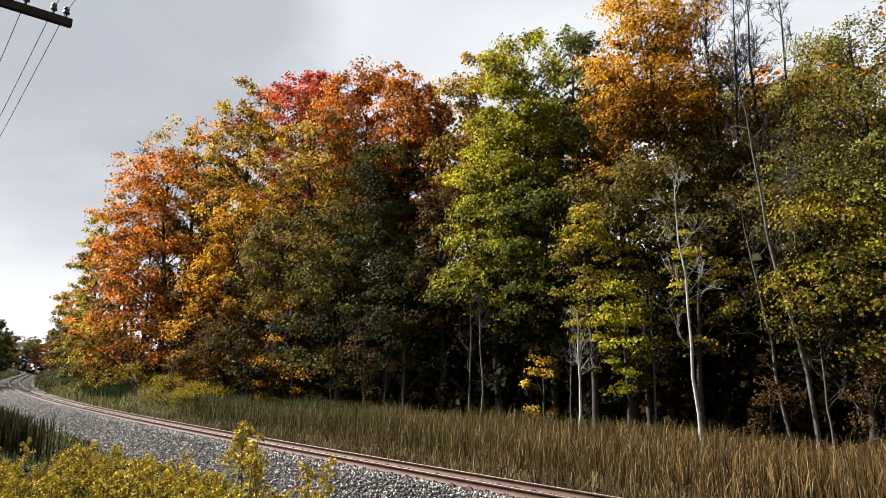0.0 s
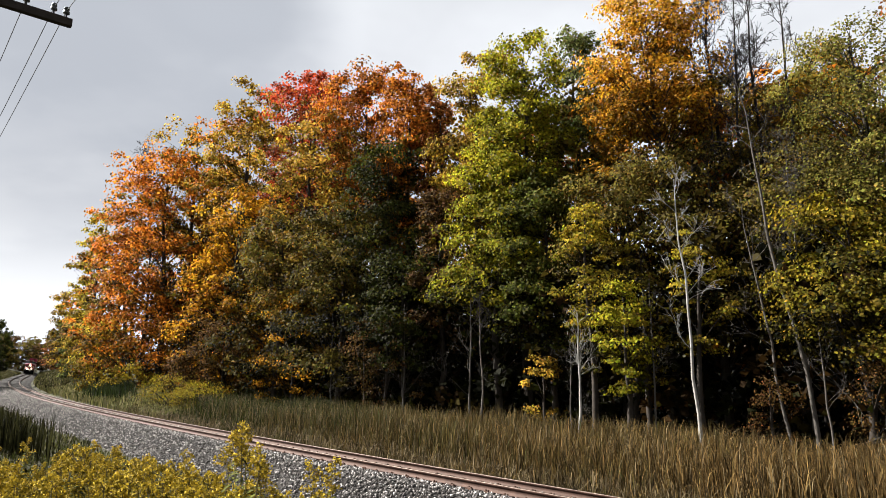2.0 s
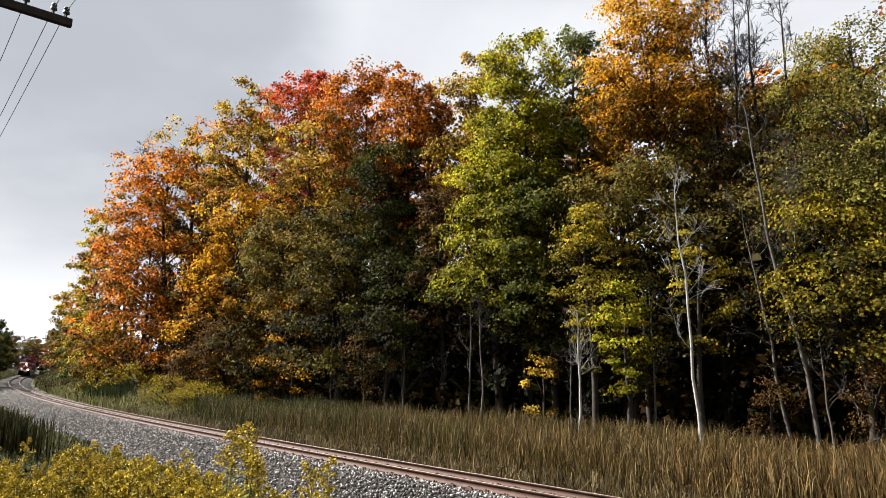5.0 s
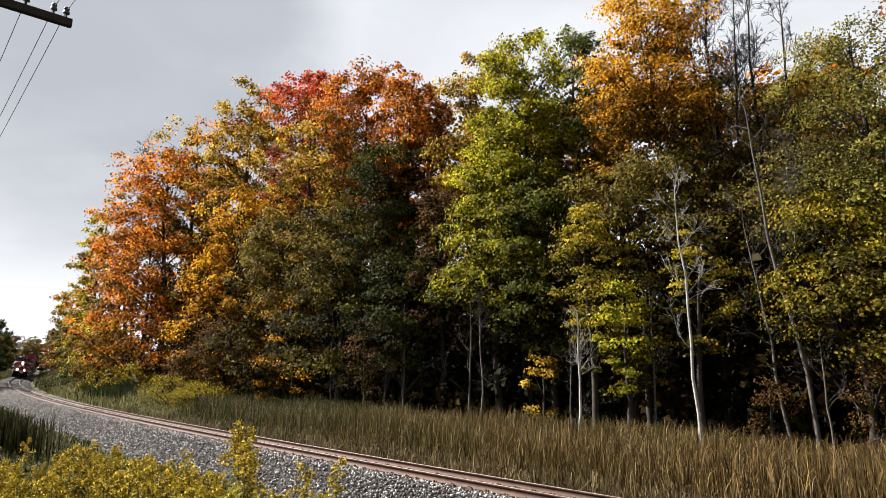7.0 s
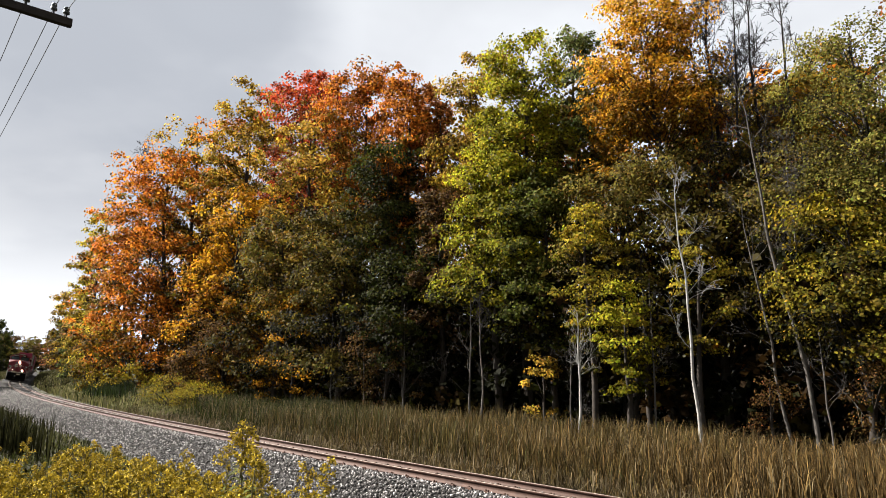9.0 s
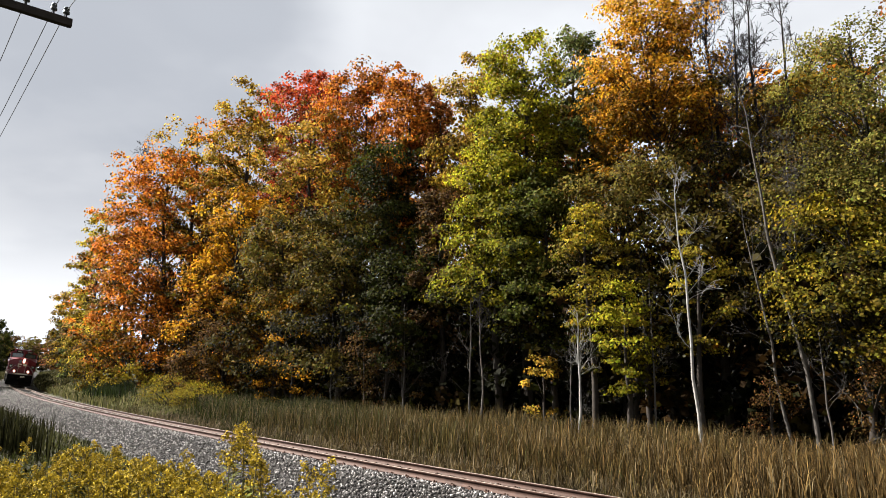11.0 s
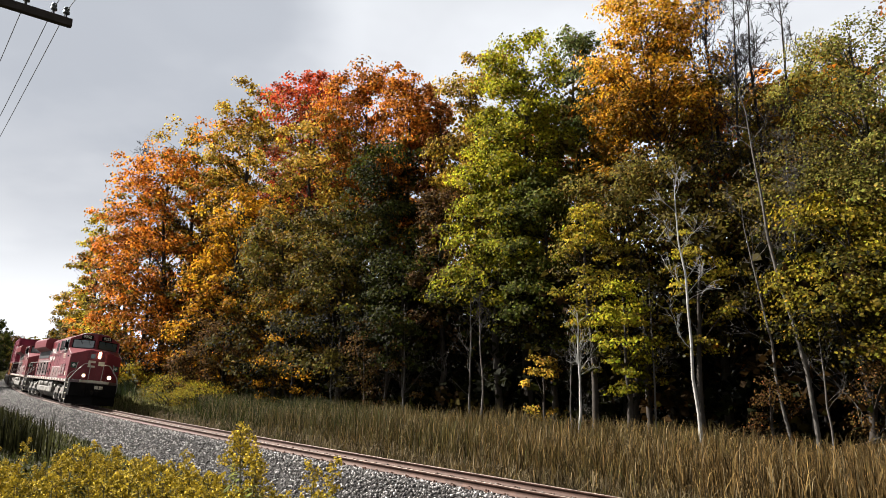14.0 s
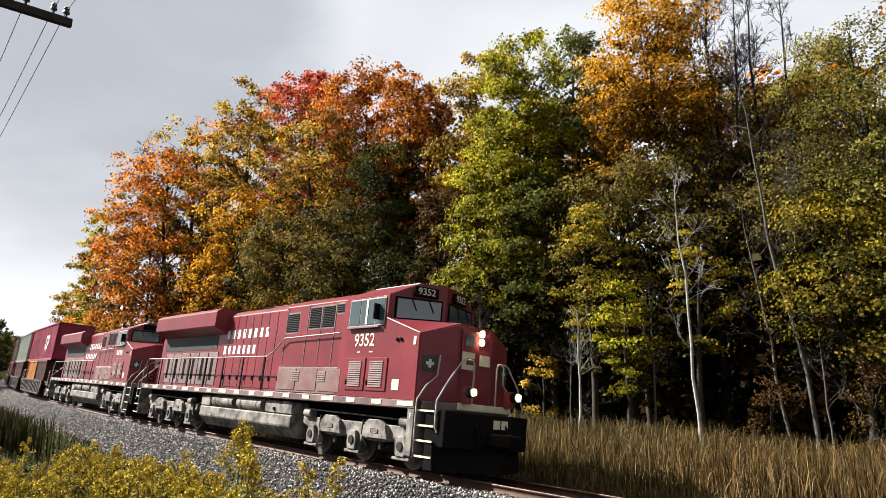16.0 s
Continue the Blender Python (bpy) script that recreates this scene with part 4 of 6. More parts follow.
def goldenrods():
    g = np.random.default_rng(31)
    kinds = [goldenrod_meshes(500 + k, 0.45 + 0.11 * k, 0.85) for k in range(8)]

    def plant(k, x, y, turn, lab):
        P = tagged(new("goldenrod"), lab, "wildflower", "goldenrods on the verge")
        st, lf, pl = kinds[k]
        part("stem", st, M_STEM, P)
        part("foliage", lf, M_GRASS, P)
        part("plume", pl, M_GOLD, P, "yellow flower plume")
        P.matrix_basis = pose(x, y, earth(x, y) - 0.03, float(g.normal()) * 4, float(g.normal()) * 4, turn)
        return P

    n = 0
    while n < 260:
        y = 3.8 + 5.6 * g.random() ** 1.3
        ax = -0.76 + 0.66 * g.random() ** 0.95
        # fewer towards the ballast
        if g.random() > min(1.0, (0.75 if y < 5.2 else 0.22) + max(0, (-ax - 0.16) * 2.4)):
            continue
        if ax > -0.36 and y > 6.5:
            continue
        x = ax * y
        # the plants stand about level on top, whatever the ground does
        tall_by = 2.34 - 0.128 * y - earth(x, y) + float(g.normal()) * 0.12
        plant(int(np.clip(round((tall_by - 0.45) / 0.11), 0, 7)), x, y, float(g.random() * 360), "yellow goldenrod in flower on the verge")
        n += 1
    tall = []
    big = [goldenrod_meshes(600 + k, 1.50 + 0.06 * k, 0.75) for k in range(3)]
    kinds.extend(big)
    first = len(kinds) - 3
    for ax, y, k in ((-0.275, 4.35, 8), (-0.315, 4.3, 7), (-0.335, 4.5, 6), (-0.25, 4.6, 7), (-0.17, 4.2, 6), (-0.225, 4.0, 6), (-0.30, 3.9, 6), (-0.155, 4.4, 6)):
        tall.append(plant(first + k - 6, ax * y, y, float(g.random() * 360), "tall yellow goldenrod swaying above the ballast"))
    # low leaves between the stems
    m = 52000
    y = 3.4 + 7.2 * g.random(m)
    x = (-0.80 + 0.62 * g.random(m)) * y
    keep = (x < -0.30 * y) | (y < 6.3)
    x, y = x[keep], y[keep]
    m = len(x)
    i = [np.argmin((XG - x[k]) ** 2 + (YG - y[k]) ** 2) for k in range(0, m)]
    i = np.array(i)
    u = (x - XG[i]) * np.sin(HG[i]) - (y - YG[i]) * np.cos(HG[i])
    z = ground_z(SG[i], u) + 0.55 * g.random(m) ** 0.8
    c = np.stack([x, y, z], -1)
    nr = rnd_unit(m, g) + np.array([0, 0, 0.5])
    nr /= np.linalg.norm(nr, axis=1, keepdims=True)
    tint = np.array([0.11, 0.11, 0.026]) * (0.4 + 0.9 * g.random((m, 1)))
    yel = g.random(m) < 0.10
    tint[yel] = np.array([0.20, 0.14, 0.02])
    me = quads_mesh("verge_weeds", leaf_faces(c, nr, 0.045 * (0.6 + 0.7 * g.random(m)), g, 1.5), 4, M_GRASS, tint)
    tagged(new("verge_weeds", me), "olive-green weeds between the goldenrod stems", "weeds", kind="stuff")
    return tall


TALL_RODS = goldenrods()


def telegraph_pole():
    P = tagged(new("utility_pole"), "weathered wooden utility pole with a crossarm and insulators", "utility pole")
    along = Vector((-0.74, -0.67, 0)).normalized()
    tip = Vector((-5.49, 9.02, 7.33))
    mid = tip + along * 1.45
    M_POLE = material("weathered_pole", (0.09, 0.07, 0.055), 0.9, 0, 0.4, 6, 40, 0.6)
    M_ARM = material("dark_crossarm", (0.035, 0.028, 0.024), 0.9, 0, 0.4, 6, 40, 0.5)
    M_INS = material("dark_glass_insulator", (0.06, 0.065, 0.07), 0.2, 0, 0.1, 6, 40, 0)
    M_WIRE = material("line_wire", (0.05, 0.05, 0.05), 0.6, 0.5, 0.1, 6, 40, 0)
    zb = earth(mid.x, mid.y) - 0.5
    t = Tubes(12)
    zz = np.linspace(zb, 8.3, 8)
    t.add(np.stack([np.full(8, mid.x), np.full(8, mid.y), zz], -1), np.linspace(0.16, 0.11, 8))
    part("pole", t.mesh("pole", M_POLE), M_POLE, P)
    bm = bmesh.new()
    bmesh.ops.create_cube(bm, size=1.0, matrix=Matrix.Diagonal((2.9, 0.095, 0.12, 1)))
    bmesh.ops.bevel(bm, geom=bm.edges[:], offset=0.008, segments=1, affect='EDGES')
    arm = part("crossarm", bm, M_ARM, P, "dark wooden crossarm")
    back = Vector((-along.y, along.x, 0)).normalized()
    arm.matrix_basis = Matrix.Translation(mid + back * 0.16) @ Matrix.Rotation(math.atan2(along.y, along.x), 4, 'Z')
    wires = []
    for dist in (0.08, 0.24, 0.58, 2.3, 2.65, 2.82):
        p = tip + along * dist + back * 0.16
        t = Tubes(8)
        z0 = 7.33 + 0.06
        prof = [(0.0, 0.012), (0.06, 0.012), (0.065, 0.045), (0.10, 0.042), (0.105, 0.03), (0.125, 0.03), (0.13, 0.038), (0.155, 0.034), (0.175, 0.01)]
        t.add([(p.x, p.y, z0 + a) for a, b in prof], [b for a, b in prof])
        part("insulator", t.mesh("insulator", M_INS), M_INS, P)
        # wires run beside the line both ways, with sag
        way = Vector((-0.66, 0.75, 0))
        span = 42.0
        pts = []
        for k in range(-24, 25):
            q = k / 24
            w = p + way * (q * span)
            pts.append((w.x, w.y, z0 + 0.115 - 4 * 1.1 * (abs(q) - q * q)))
        tw = Tubes(4)
        tw.add(pts, np.full(len(pts), 0.0055))
        part("wire", tw.mesh("wire", M_WIRE), M_WIRE, P, "thin line wire")


telegraph_pole()
# ---- the train ----
M_RED = material("red_paint", (0.19, 0.028, 0.036), 0.34, 0.0, 0.18, 0.9, 14, 0.05, (0.135, 0.019, 0.025))
M_GREYP = material("grey_frame_paint", (0.27, 0.25, 0.225), 0.7, 0.0, 0.35, 3.2, 25, 0.2, (0.06, 0.054, 0.048))
M_SILL = material("dusty_sill_paint", (0.19, 0.13, 0.125), 0.6, 0.0, 0.3, 1.5, 20, 0.1, (0.09, 0.055, 0.055))
M_MAUVE = material("faded_cabinet_paint", (0.17, 0.12, 0.112), 0.6, 0.0, 0.3, 2.0, 20, 0.1, (0.15, 0.06, 0.058))
M_BLACK = material("black_underframe", (0.008, 0.0075, 0.0075), 0.9, 0.0, 0.3, 3, 30, 0.2)
M_DARKMETAL = material("dark_grille", (0.02, 0.02, 0.022), 0.6, 0.3, 0.2, 6, 50, 0.2)
M_WHITE = material("white_paint", (0.50, 0.48, 0.46), 0.6, 0.0, 0.12, 3, 30, 0.05)
M_CREAM = material("reflective_cream", (0.44, 0.40, 0.32), 0.5, 0.0, 0.15, 6, 40, 0.05)
M_LOUVRE = material("dusty_louvre", (0.30, 0.22, 0.21), 0.6, 0.0, 0.2, 5, 40, 0.05)
M_STEEL = material("wheel_steel", (0.13, 0.11, 0.10), 0.55, 0.6, 0.3, 5, 40, 0.1)
M_RAILING = material("white_handrail", (0.34, 0.32, 0.30), 0.5, 0.0, 0.15, 5, 40, 0.0)
M_GREENSIGN = material("dark_green_sign", (0.02, 0.06, 0.035), 0.5, 0.0, 0.1, 5, 40, 0.0)
M_MAGENTA = material("magenta_container", (0.30, 0.03, 0.07), 0.5, 0.0, 0.2, 0.6, 12, 0.05, (0.125, 0.014, 0.03))
M_ORANGEC = material("orange_container", (0.45, 0.18, 0.045), 0.55, 0.0, 0.25, 0.8, 12, 0.05, (0.21, 0.08, 0.02))
M_BROWNC = material("brown_container", (0.07, 0.025, 0.023), 0.6, 0.0, 0.25, 0.8, 12, 0.05)
M_SAGE = material("sage_container", (0.22, 0.245, 0.21), 0.55, 0.0, 0.2, 0.8, 12, 0.05)
M_WELL = material("well_car_paint", (0.035, 0.016, 0.015), 0.7, 0.0, 0.35, 2, 20, 0.2)
M_HEAD = glow("lamp_glow", (1.0, 0.74, 0.40), 100.0)
M_BLACK.node_tree.nodes["Principled BSDF"].inputs["Specular IOR Level"].default_value = 0.03
M_GLASS = bpy.data.materials.new("cab_glass")
M_GLASS.use_nodes = True
_b = M_GLASS.node_tree.nodes["Principled BSDF"]
_b.inputs["Base Color"].default_value = (0.035, 0.05, 0.055, 1)
_b.inputs["Roughness"].default_value = 0.06
_b.inputs["Specular IOR Level"].default_value = 0.9


def add_box(bm, x0, x1, y0, y1, z0, z1, bevel=0.0):
    r = bmesh.ops.create_cube(bm, size=1.0, matrix=Matrix.LocRotScale(((x0 + x1) / 2, (y0 + y1) / 2, (z0 + z1) / 2), None, (abs(x1 - x0), abs(y1 - y0), abs(z1 - z0))))
    if bevel > 0:
        ed = list({e for v in r["verts"] for e in v.link_edges})
        bmesh.ops.bevel(bm, geom=ed, offset=bevel, segments=1, affect='EDGES')


def box(x0, x1, y0, y1, z0, z1, bevel=0.015):
    bm = bmesh.new()
    add_box(bm, x0, x1, y0, y1, z0, z1, bevel)
    return bm


def add_prism(bm, poly, a, b, axis='y', bevel=0.0):
    """Extrudes a polygon: in (x, z) along y, in (y, z) along x, or in (x, y) along z."""
    def put(p, q):
        return (p[0], q, p[1]) if axis == 'y' else (q, p[0], p[1]) if axis == 'x' else (p[0], p[1], q)
    va = [bm.verts.new(put(p, a)) for p in poly]
    vb = [bm.verts.new(put(p, b)) for p in poly]
    n = len(poly)
    fs = [bm.faces.new(va), bm.faces.new(vb[::-1])]
    for i in range(n):
        fs.append(bm.faces.new((va[i], vb[i], vb[(i + 1) % n], va[(i + 1) % n])))
    bmesh.ops.recalc_face_normals(bm, faces=fs)
    if bevel > 0:
        bmesh.ops.bevel(bm, geom=list({e for f in fs for e in f.edges}), offset=bevel, segments=1, affect='EDGES')


def prism(poly, a, b, axis='y', bevel=0.0):
    bm = bmesh.new()
    add_prism(bm, poly, a, b, axis, bevel)
    return bm


def add_cyl(bm, c, r, length, axis='y', seg=20, r2=None):
    rot = {'y': Euler((radians(90), 0, 0)), 'x': Euler((0, radians(90), 0)), 'z': Euler((0, 0, 0))}[axis]
    bmesh.ops.create_cone(bm, cap_ends=True, segments=seg, radius1=r, radius2=r if r2 is None else r2, depth=length, matrix=Matrix.LocRotScale(c, rot, None))


def cyl(c, r, length, axis='y', seg=20, r2=None):
    bm = bmesh.new()
    add_cyl(bm, c, r, length, axis, seg, r2)
    return bm


def pipe(pts, r, mat, k=6):
    t = Tubes(k)
    t.add(np.array(pts, dtype=float), np.full(len(pts), r))
    return t.mesh("pipe", mat)


def hull(points, faces):
    bm = bmesh.new()
    v = [bm.verts.new(p) for p in points]
    for f in faces:
        bm.faces.new([v[i] for i in f])
    bmesh.ops.recalc_face_normals(bm, faces=bm.faces[:])
    return bm


def lettering(text, size, m, parent, mat, name="road_number", label="white road number"):
    cu = bpy.data.curves.new(name, 'FONT')
    cu.body = text
    cu.size = size
    cu.extrude = 0.003
    cu.offset = 0.012 * size
    cu.align_x = 'CENTER'
    cu.align_y = 'CENTER'
    tmp = bpy.data.objects.new("tmp", cu)
    scene.collection.objects.link(tmp)
    me = bpy.data.meshes.new_from_object(tmp.evaluated_get(bpy.context.evaluated_depsgraph_get()))
    bpy.data.objects.remove(tmp)
    me.materials.clear()
    me.materials.append(mat)
    me.transform(m)
    return part(name, me, mat, parent, label)


# the cab side faces -y: text stands with its x along +x and its face towards -y
SIDE_R = Matrix(((1, 0, 0, 0), (0, 0, -1, 0), (0, 1, 0, 0), (0, 0, 0, 1)))
SIDE_L = Matrix(((-1, 0, 0, 0), (0, 0, 1, 0), (0, 1, 0, 0), (0, 0, 0, 1)))


def wheelset(parent, x, rad, gauge=0.755):
    bm = bmesh.new()
    for sd in (-1, 1):
        add_cyl(bm, (0, sd * gauge, 0), rad, 0.13, 'y', 28)
        add_cyl(bm, (0, sd * (gauge - 0.08), 0), rad + 0.028, 0.03, 'y', 28)
        add_cyl(bm, (0, sd * (gauge + 0.07), 0), rad * 0.8, 0.03, 'y', 28, rad * 0.74 if sd < 0 else rad * 0.8)
    add_cyl(bm, (0, 0, 0), 0.1, 2 * gauge, 'y', 10)
    for k in range(4):
        add_box(bm, -0.03 + 0.3 * math.cos(k * 1.5708), 0.03 + 0.3 * math.cos(k * 1.5708), -gauge - 0.1, gauge + 0.1, -0.03 + 0.3 * math.sin(k * 1.5708), 0.03 + 0.3 * math.sin(k * 1.5708))
    w = part("wheelset", bm, M_STEEL, parent, "steel wheels on one axle")
    w.location = (x, 0, rad)
    return w


def loco_truck(L, xs):
    """A three-axle truck: side frames with pedestals, journal boxes, springs and brake gear."""
    x1, x2, x3 = xs
    for sd in (-1, 1):
        y0, y1 = sd * 1.02, sd * 1.18
        prof = [(x3 - 0.62, 0.98), (x1 + 0.62, 0.98), (x1 + 0.62, 0.78), (x1 + 0.32, 0.70), (x1 + 0.30, 0.30), (x1 - 0.30, 0.30), (x1 - 0.36, 0.66),
                (x1 - 0.7, 0.56), (x2 + 0.6, 0.56), (x2 + 0.36, 0.62), (x2 + 0.28, 0.28), (x2 - 0.28, 0.28), (x2 - 0.36, 0.62), (x2 - 0.6, 0.56), (x3 + 0.7, 0.56),
                (x3 + 0.36, 0.66), (x3 + 0.30, 0.30), (x3 - 0.30, 0.30), (x3 - 0.32, 0.70), (x3 - 0.62, 0.78)]
        part("truck_side_frame", prism(prof, y0, y1, 'y', 0.02), M_GREYP, L, "light grey cast truck side frame")
        for x in xs:
            part("journal_box", prism([(x - 0.17, 0.28), (x + 0.17, 0.28), (x + 0.22, 0.5), (x + 0.15, 0.76), (x - 0.15, 0.76), (x - 0.22, 0.5)], sd * 1.182, sd * 1.27, 'y', 0.02), M_GREYP, L)
            part("journal_cap", cyl((x, sd * 1.285, 0.52), 0.105, 0.03, 'y', 16), M_DARKMETAL, L, "dark round bearing cap")
            part("pedestal_tie", box(x - 0.33, x + 0.33, sd * 1.03, sd * 1.24, 0.20, 0.275), M_GREYP, L)
        for xm in ((x1 + x2) / 2, (x2 + x3) / 2):
            part("bolster_bracket", prism([(xm - 0.55, 0.62), (xm + 0.55, 0.62), (xm + 0.42, 0.96), (xm + 0.14, 1.08), (xm - 0.3, 1.08), (xm - 0.5, 0.92)], sd * 1.185, sd * 1.31, 'y', 0.02), M_GREYP, L)
            part("spring", cyl((xm + 0.1, sd * 1.1, 0.48), 0.09, 0.2, 'z', 12), M_DARKMETAL, L)
            part("name_boss", box(xm - 0.16, xm + 0.16, sd * 1.312, sd * 1.325, 0.76, 0.86), M_SILL, L)
        for x in (x1 + 0.1, x3 - 0.25):
            part("brake_cylinder", cyl((x, sd * 1.2, 1.08), 0.13, 0.34, 'x', 16), M_GREYP, L, "grey brake cylinder")
        part("brake_pipe", pipe([(x3 - 0.5, sd * 1.24, 1.18), (x2, sd * 1.26, 1.16), (x1 + 0.4, sd * 1.24, 1.12)], 0.02, M_GREYP), M_GREYP, L)
        for x in xs:
            part("brake_hanger", pipe([(x + 0.42, sd * 1.22, 1.05), (x + 0.36, sd * 1.2, 0.7), (x + 0.5, sd * 1.1, 0.42)], 0.035, M_DARKMETAL), M_DARKMETAL, L)
    part("bolster", box(x3 - 0.4, x1 + 0.4, -0.6, 0.6, 0.62, 1.1), M_BLACK, L)


def locomotive(lead):
    L = tagged(new("locomotive"), "dark red six-axle diesel locomotive with lit headlights leading the train" if lead else "dark red six-axle diesel locomotive coupled second", "locomotive", "locomotives of the train")
    XF, XR = -1.68, -20.9
    # underframe and deck
    part("underframe", box(XR, XF, -1.5, 1.5, 1.40, 1.60, 0.02), M_SILL, L, "dusty side sill")
    part("center_sill", box(XR + 0.3, XF - 0.3, -0.7, 0.7, 0.95, 1.395), M_BLACK, L)
    for sd in (-1, 1):
        for k in range(17):
            x = XF - 0.35 - k * 1.14
            w = 0.2 if k % 3 else 0.3
            part("reflector", box(x - w, x + w, sd * 1.503, sd * 1.512, 1.455, 1.565, 0), M_CREAM, L, "cream reflective strip")
    # nose: a blunt wedge
    pts = []
    for z0, zc in ((1.6, 1.6), (None, None)):
        if z0:
            pts += [(-3.1, -1.5, 1.6), (-1.68, -1.5, 1.6), (-1.30, -0.55, 1.6), (-1.30, 0.55, 1.6), (-1.68, 1.5, 1.6), (-3.1, 1.5, 1.6)]
        else:
            pts += [(-3.1, -1.5, 3.58), (-1.70, -1.5, 3.15), (-1.36, -0.55, 3.50), (-1.36, 0.55, 3.50), (-1.70, 1.5, 3.15), (-3.1, 1.5, 3.58), (-2.75, 0.0, 3.74)]
    nose = hull(pts, [(0, 1, 7, 6), (1, 2, 8, 7), (2, 3, 9, 8), (3, 4, 10, 9), (4, 5, 11, 10), (0, 5, 4, 3, 2, 1), (6, 7, 8, 12), (8, 9, 12), (9, 10, 11, 12), (6, 12, 11), (0, 6, 11, 5)])
    bmesh.ops.bevel(nose, geom=[e for e in nose.edges if all(v.co.x > -2.9 for v in e.verts)], offset=0.03, segments=2, affect='EDGES')
    part("nose", nose, M_RED, L, "dark red wedge nose")
    # cab
    sec = [(-1.5, 1.6), (-1.5, 4.20), (-0.66, 4.62), (0.66, 4.62), (1.5, 4.20), (1.5, 1.6)]
    cab = bmesh.new()
    va = [cab.verts.new((-5.1, y, z)) for y, z in sec]
    vb = [cab.verts.new((-3.08 + (0.46 * (1 - abs(y) / 1.5)), y, z)) for y, z in sec]
    m0, m1 = cab.verts.new((-2.58, 0, 1.6)), cab.verts.new((-2.58, 0, 4.62))
    cab.faces.new(va)
    for i in range(5):
        if i != 2:
            cab.faces.new((va[i], vb[i], vb[i + 1], va[i + 1]))
    cab.faces.new((va[2], vb[2], m1, vb[3], va[3]))
    cab.faces.new((vb[0], m0, m1, vb[2], vb[1]))
    cab.faces.new((m0, vb[5], vb[4], vb[3], m1))
    cab.faces.new((va[5], vb[5], m0, vb[0], va[0]))
    bmesh.ops.recalc_face_normals(cab, faces=cab.faces[:])
    bmesh.ops.bevel(cab, geom=[e for e in cab.edges if all(v.co.z > 2 for v in e.verts)], offset=0.03, segments=2, affect='EDGES')
    CAB = part("cab", cab, M_RED, L, "dark red cab with sloped roof edges")
    part("roof_panel", box(-4.95, -3.0, -0.64, 0.64, 4.615, 4.645, 0.01), M_WHITE, CAB, "pale cab roof panel")
    part("air_conditioner", box(-4.7, -3.6, -0.30, 0.45, 4.65, 4.74, 0.03), M_SILL, CAB)
    for sd in (-1, 1):
        # windscreens follow the swept front
        def front(y, z, off):
            return (-3.08 + 0.5 * (1 - abs(y) / 1.5) + off, y, z)
        a, b = sd * 1.30, sd * 0.16
        for nm, ex, mat, off, th in (("windscreen_frame", 0.05, M_BLACK, 0.006, 0.02), ("windscreen", 0.0, M_GLASS, 0.03, 0.012)):
            q = [front(a + sd * ex, 3.62 - ex * 0.5, off), front(b - sd * ex, 3.70 - ex * 0.5, off), front(b - sd * ex, 4.16 + ex, off), front(a + sd * ex, 4.12 + ex, off)]
            q2 = [(x + th, y, z) for x, y, z in q]
            part(nm, hull(q + q2, [(0, 1, 2, 3), (4, 5, 6, 7), (0, 1, 5, 4), (1, 2, 6, 5), (2, 3, 7, 6), (3, 0, 4, 7)]), mat, CAB, "dark glass windscreen" if mat is M_GLASS else "")
        for y in (sd * 0.5, sd * 0.95):
            part("wiper", pipe([front(y, 4.15, 0.06), front(y + 0.14, 3.86, 0.07)], 0.012, M_BLACK, 4), M_BLACK, CAB)
        # number board above each windscreen
        c = front(sd * 0.58, 4.37, 0.02)
        NB = part("number_board", box(-0.02, 0.07, -0.34, 0.34, -0.135, 0.135, 0.02), M_BLACK, CAB, "black number board")
        NB.matrix_basis = pose(*c, 0, 0, sd * 18.4)
        if lead:
            lettering("9352", 0.25, pose(0.074, 0, 0, 90, 0, 90), NB, M_CREAM, label="cream road number on the board")
        # side windows
        part("window_frame", box(-4.78, -3.16, sd * 1.502, sd * 1.53, 3.40, 4.14, 0.01), M_RAILING, CAB, "pale aluminium window frame")
        for x0, x1 in ((-4.74, -4.27), (-4.23, -3.60), (-3.56, -3.19)):
            part("side_window", box(x0, x1, sd * 1.532, sd * 1.540, 3.44, 4.10, 0), M_GLASS, CAB, "dark cab side window")
        part("window_sash", box(-3.98, -3.90, sd * 1.541, sd * 1.552, 3.45, 4.09, 0), M_WHITE, CAB)
        part("armrest", box(-4.75, -3.3, sd * 1.532, sd * 1.60, 3.34, 3.40, 0.01), M_SILL, CAB)
        part("mirror", box(-3.45, -3.38, sd * 1.54, sd * 1.70, 3.55, 3.95, 0.01), M_BLACK, CAB, "folding wing mirror")
        # louvred doors under the cab
        for x0, x1 in ((-4.66, -3.80), (-3.72, -2.86)):
            D = part("locker_door", box(x0, x1, sd * 1.502, sd * 1.525, 1.76, 2.58, 0.008), M_RED, CAB, "louvred locker door")
            for k in range(12):
                z = 1.86 + k * 0.055
                part("louvre", box(x0 + 0.14, x1 - 0.16, sd * 1.526, sd * 1.545, z, z + 0.032, 0), M_LOUVRE, D)
            part("latch", box(x0 + 0.05, x0 + 0.09, sd * 1.526, sd * 1.55, 1.9, 2.02, 0), M_BLACK, D)
        part("data_plate", box(-2.62, -2.34, sd * 1.503, sd * 1.51, 1.80, 2.06, 0), M_CREAM, CAB, "cream data plate")
        part("reflector_plate", box(-1.92, -1.82, sd * 1.503, sd * 1.51, 2.88, 3.08, 0), M_CREAM, CAB)
        for x in (-2.55, -2.40):
            part("vent_knob", cyl((x, sd * 1.52, 3.02), 0.045, 0.04, 'y', 10), M_BLACK, CAB)
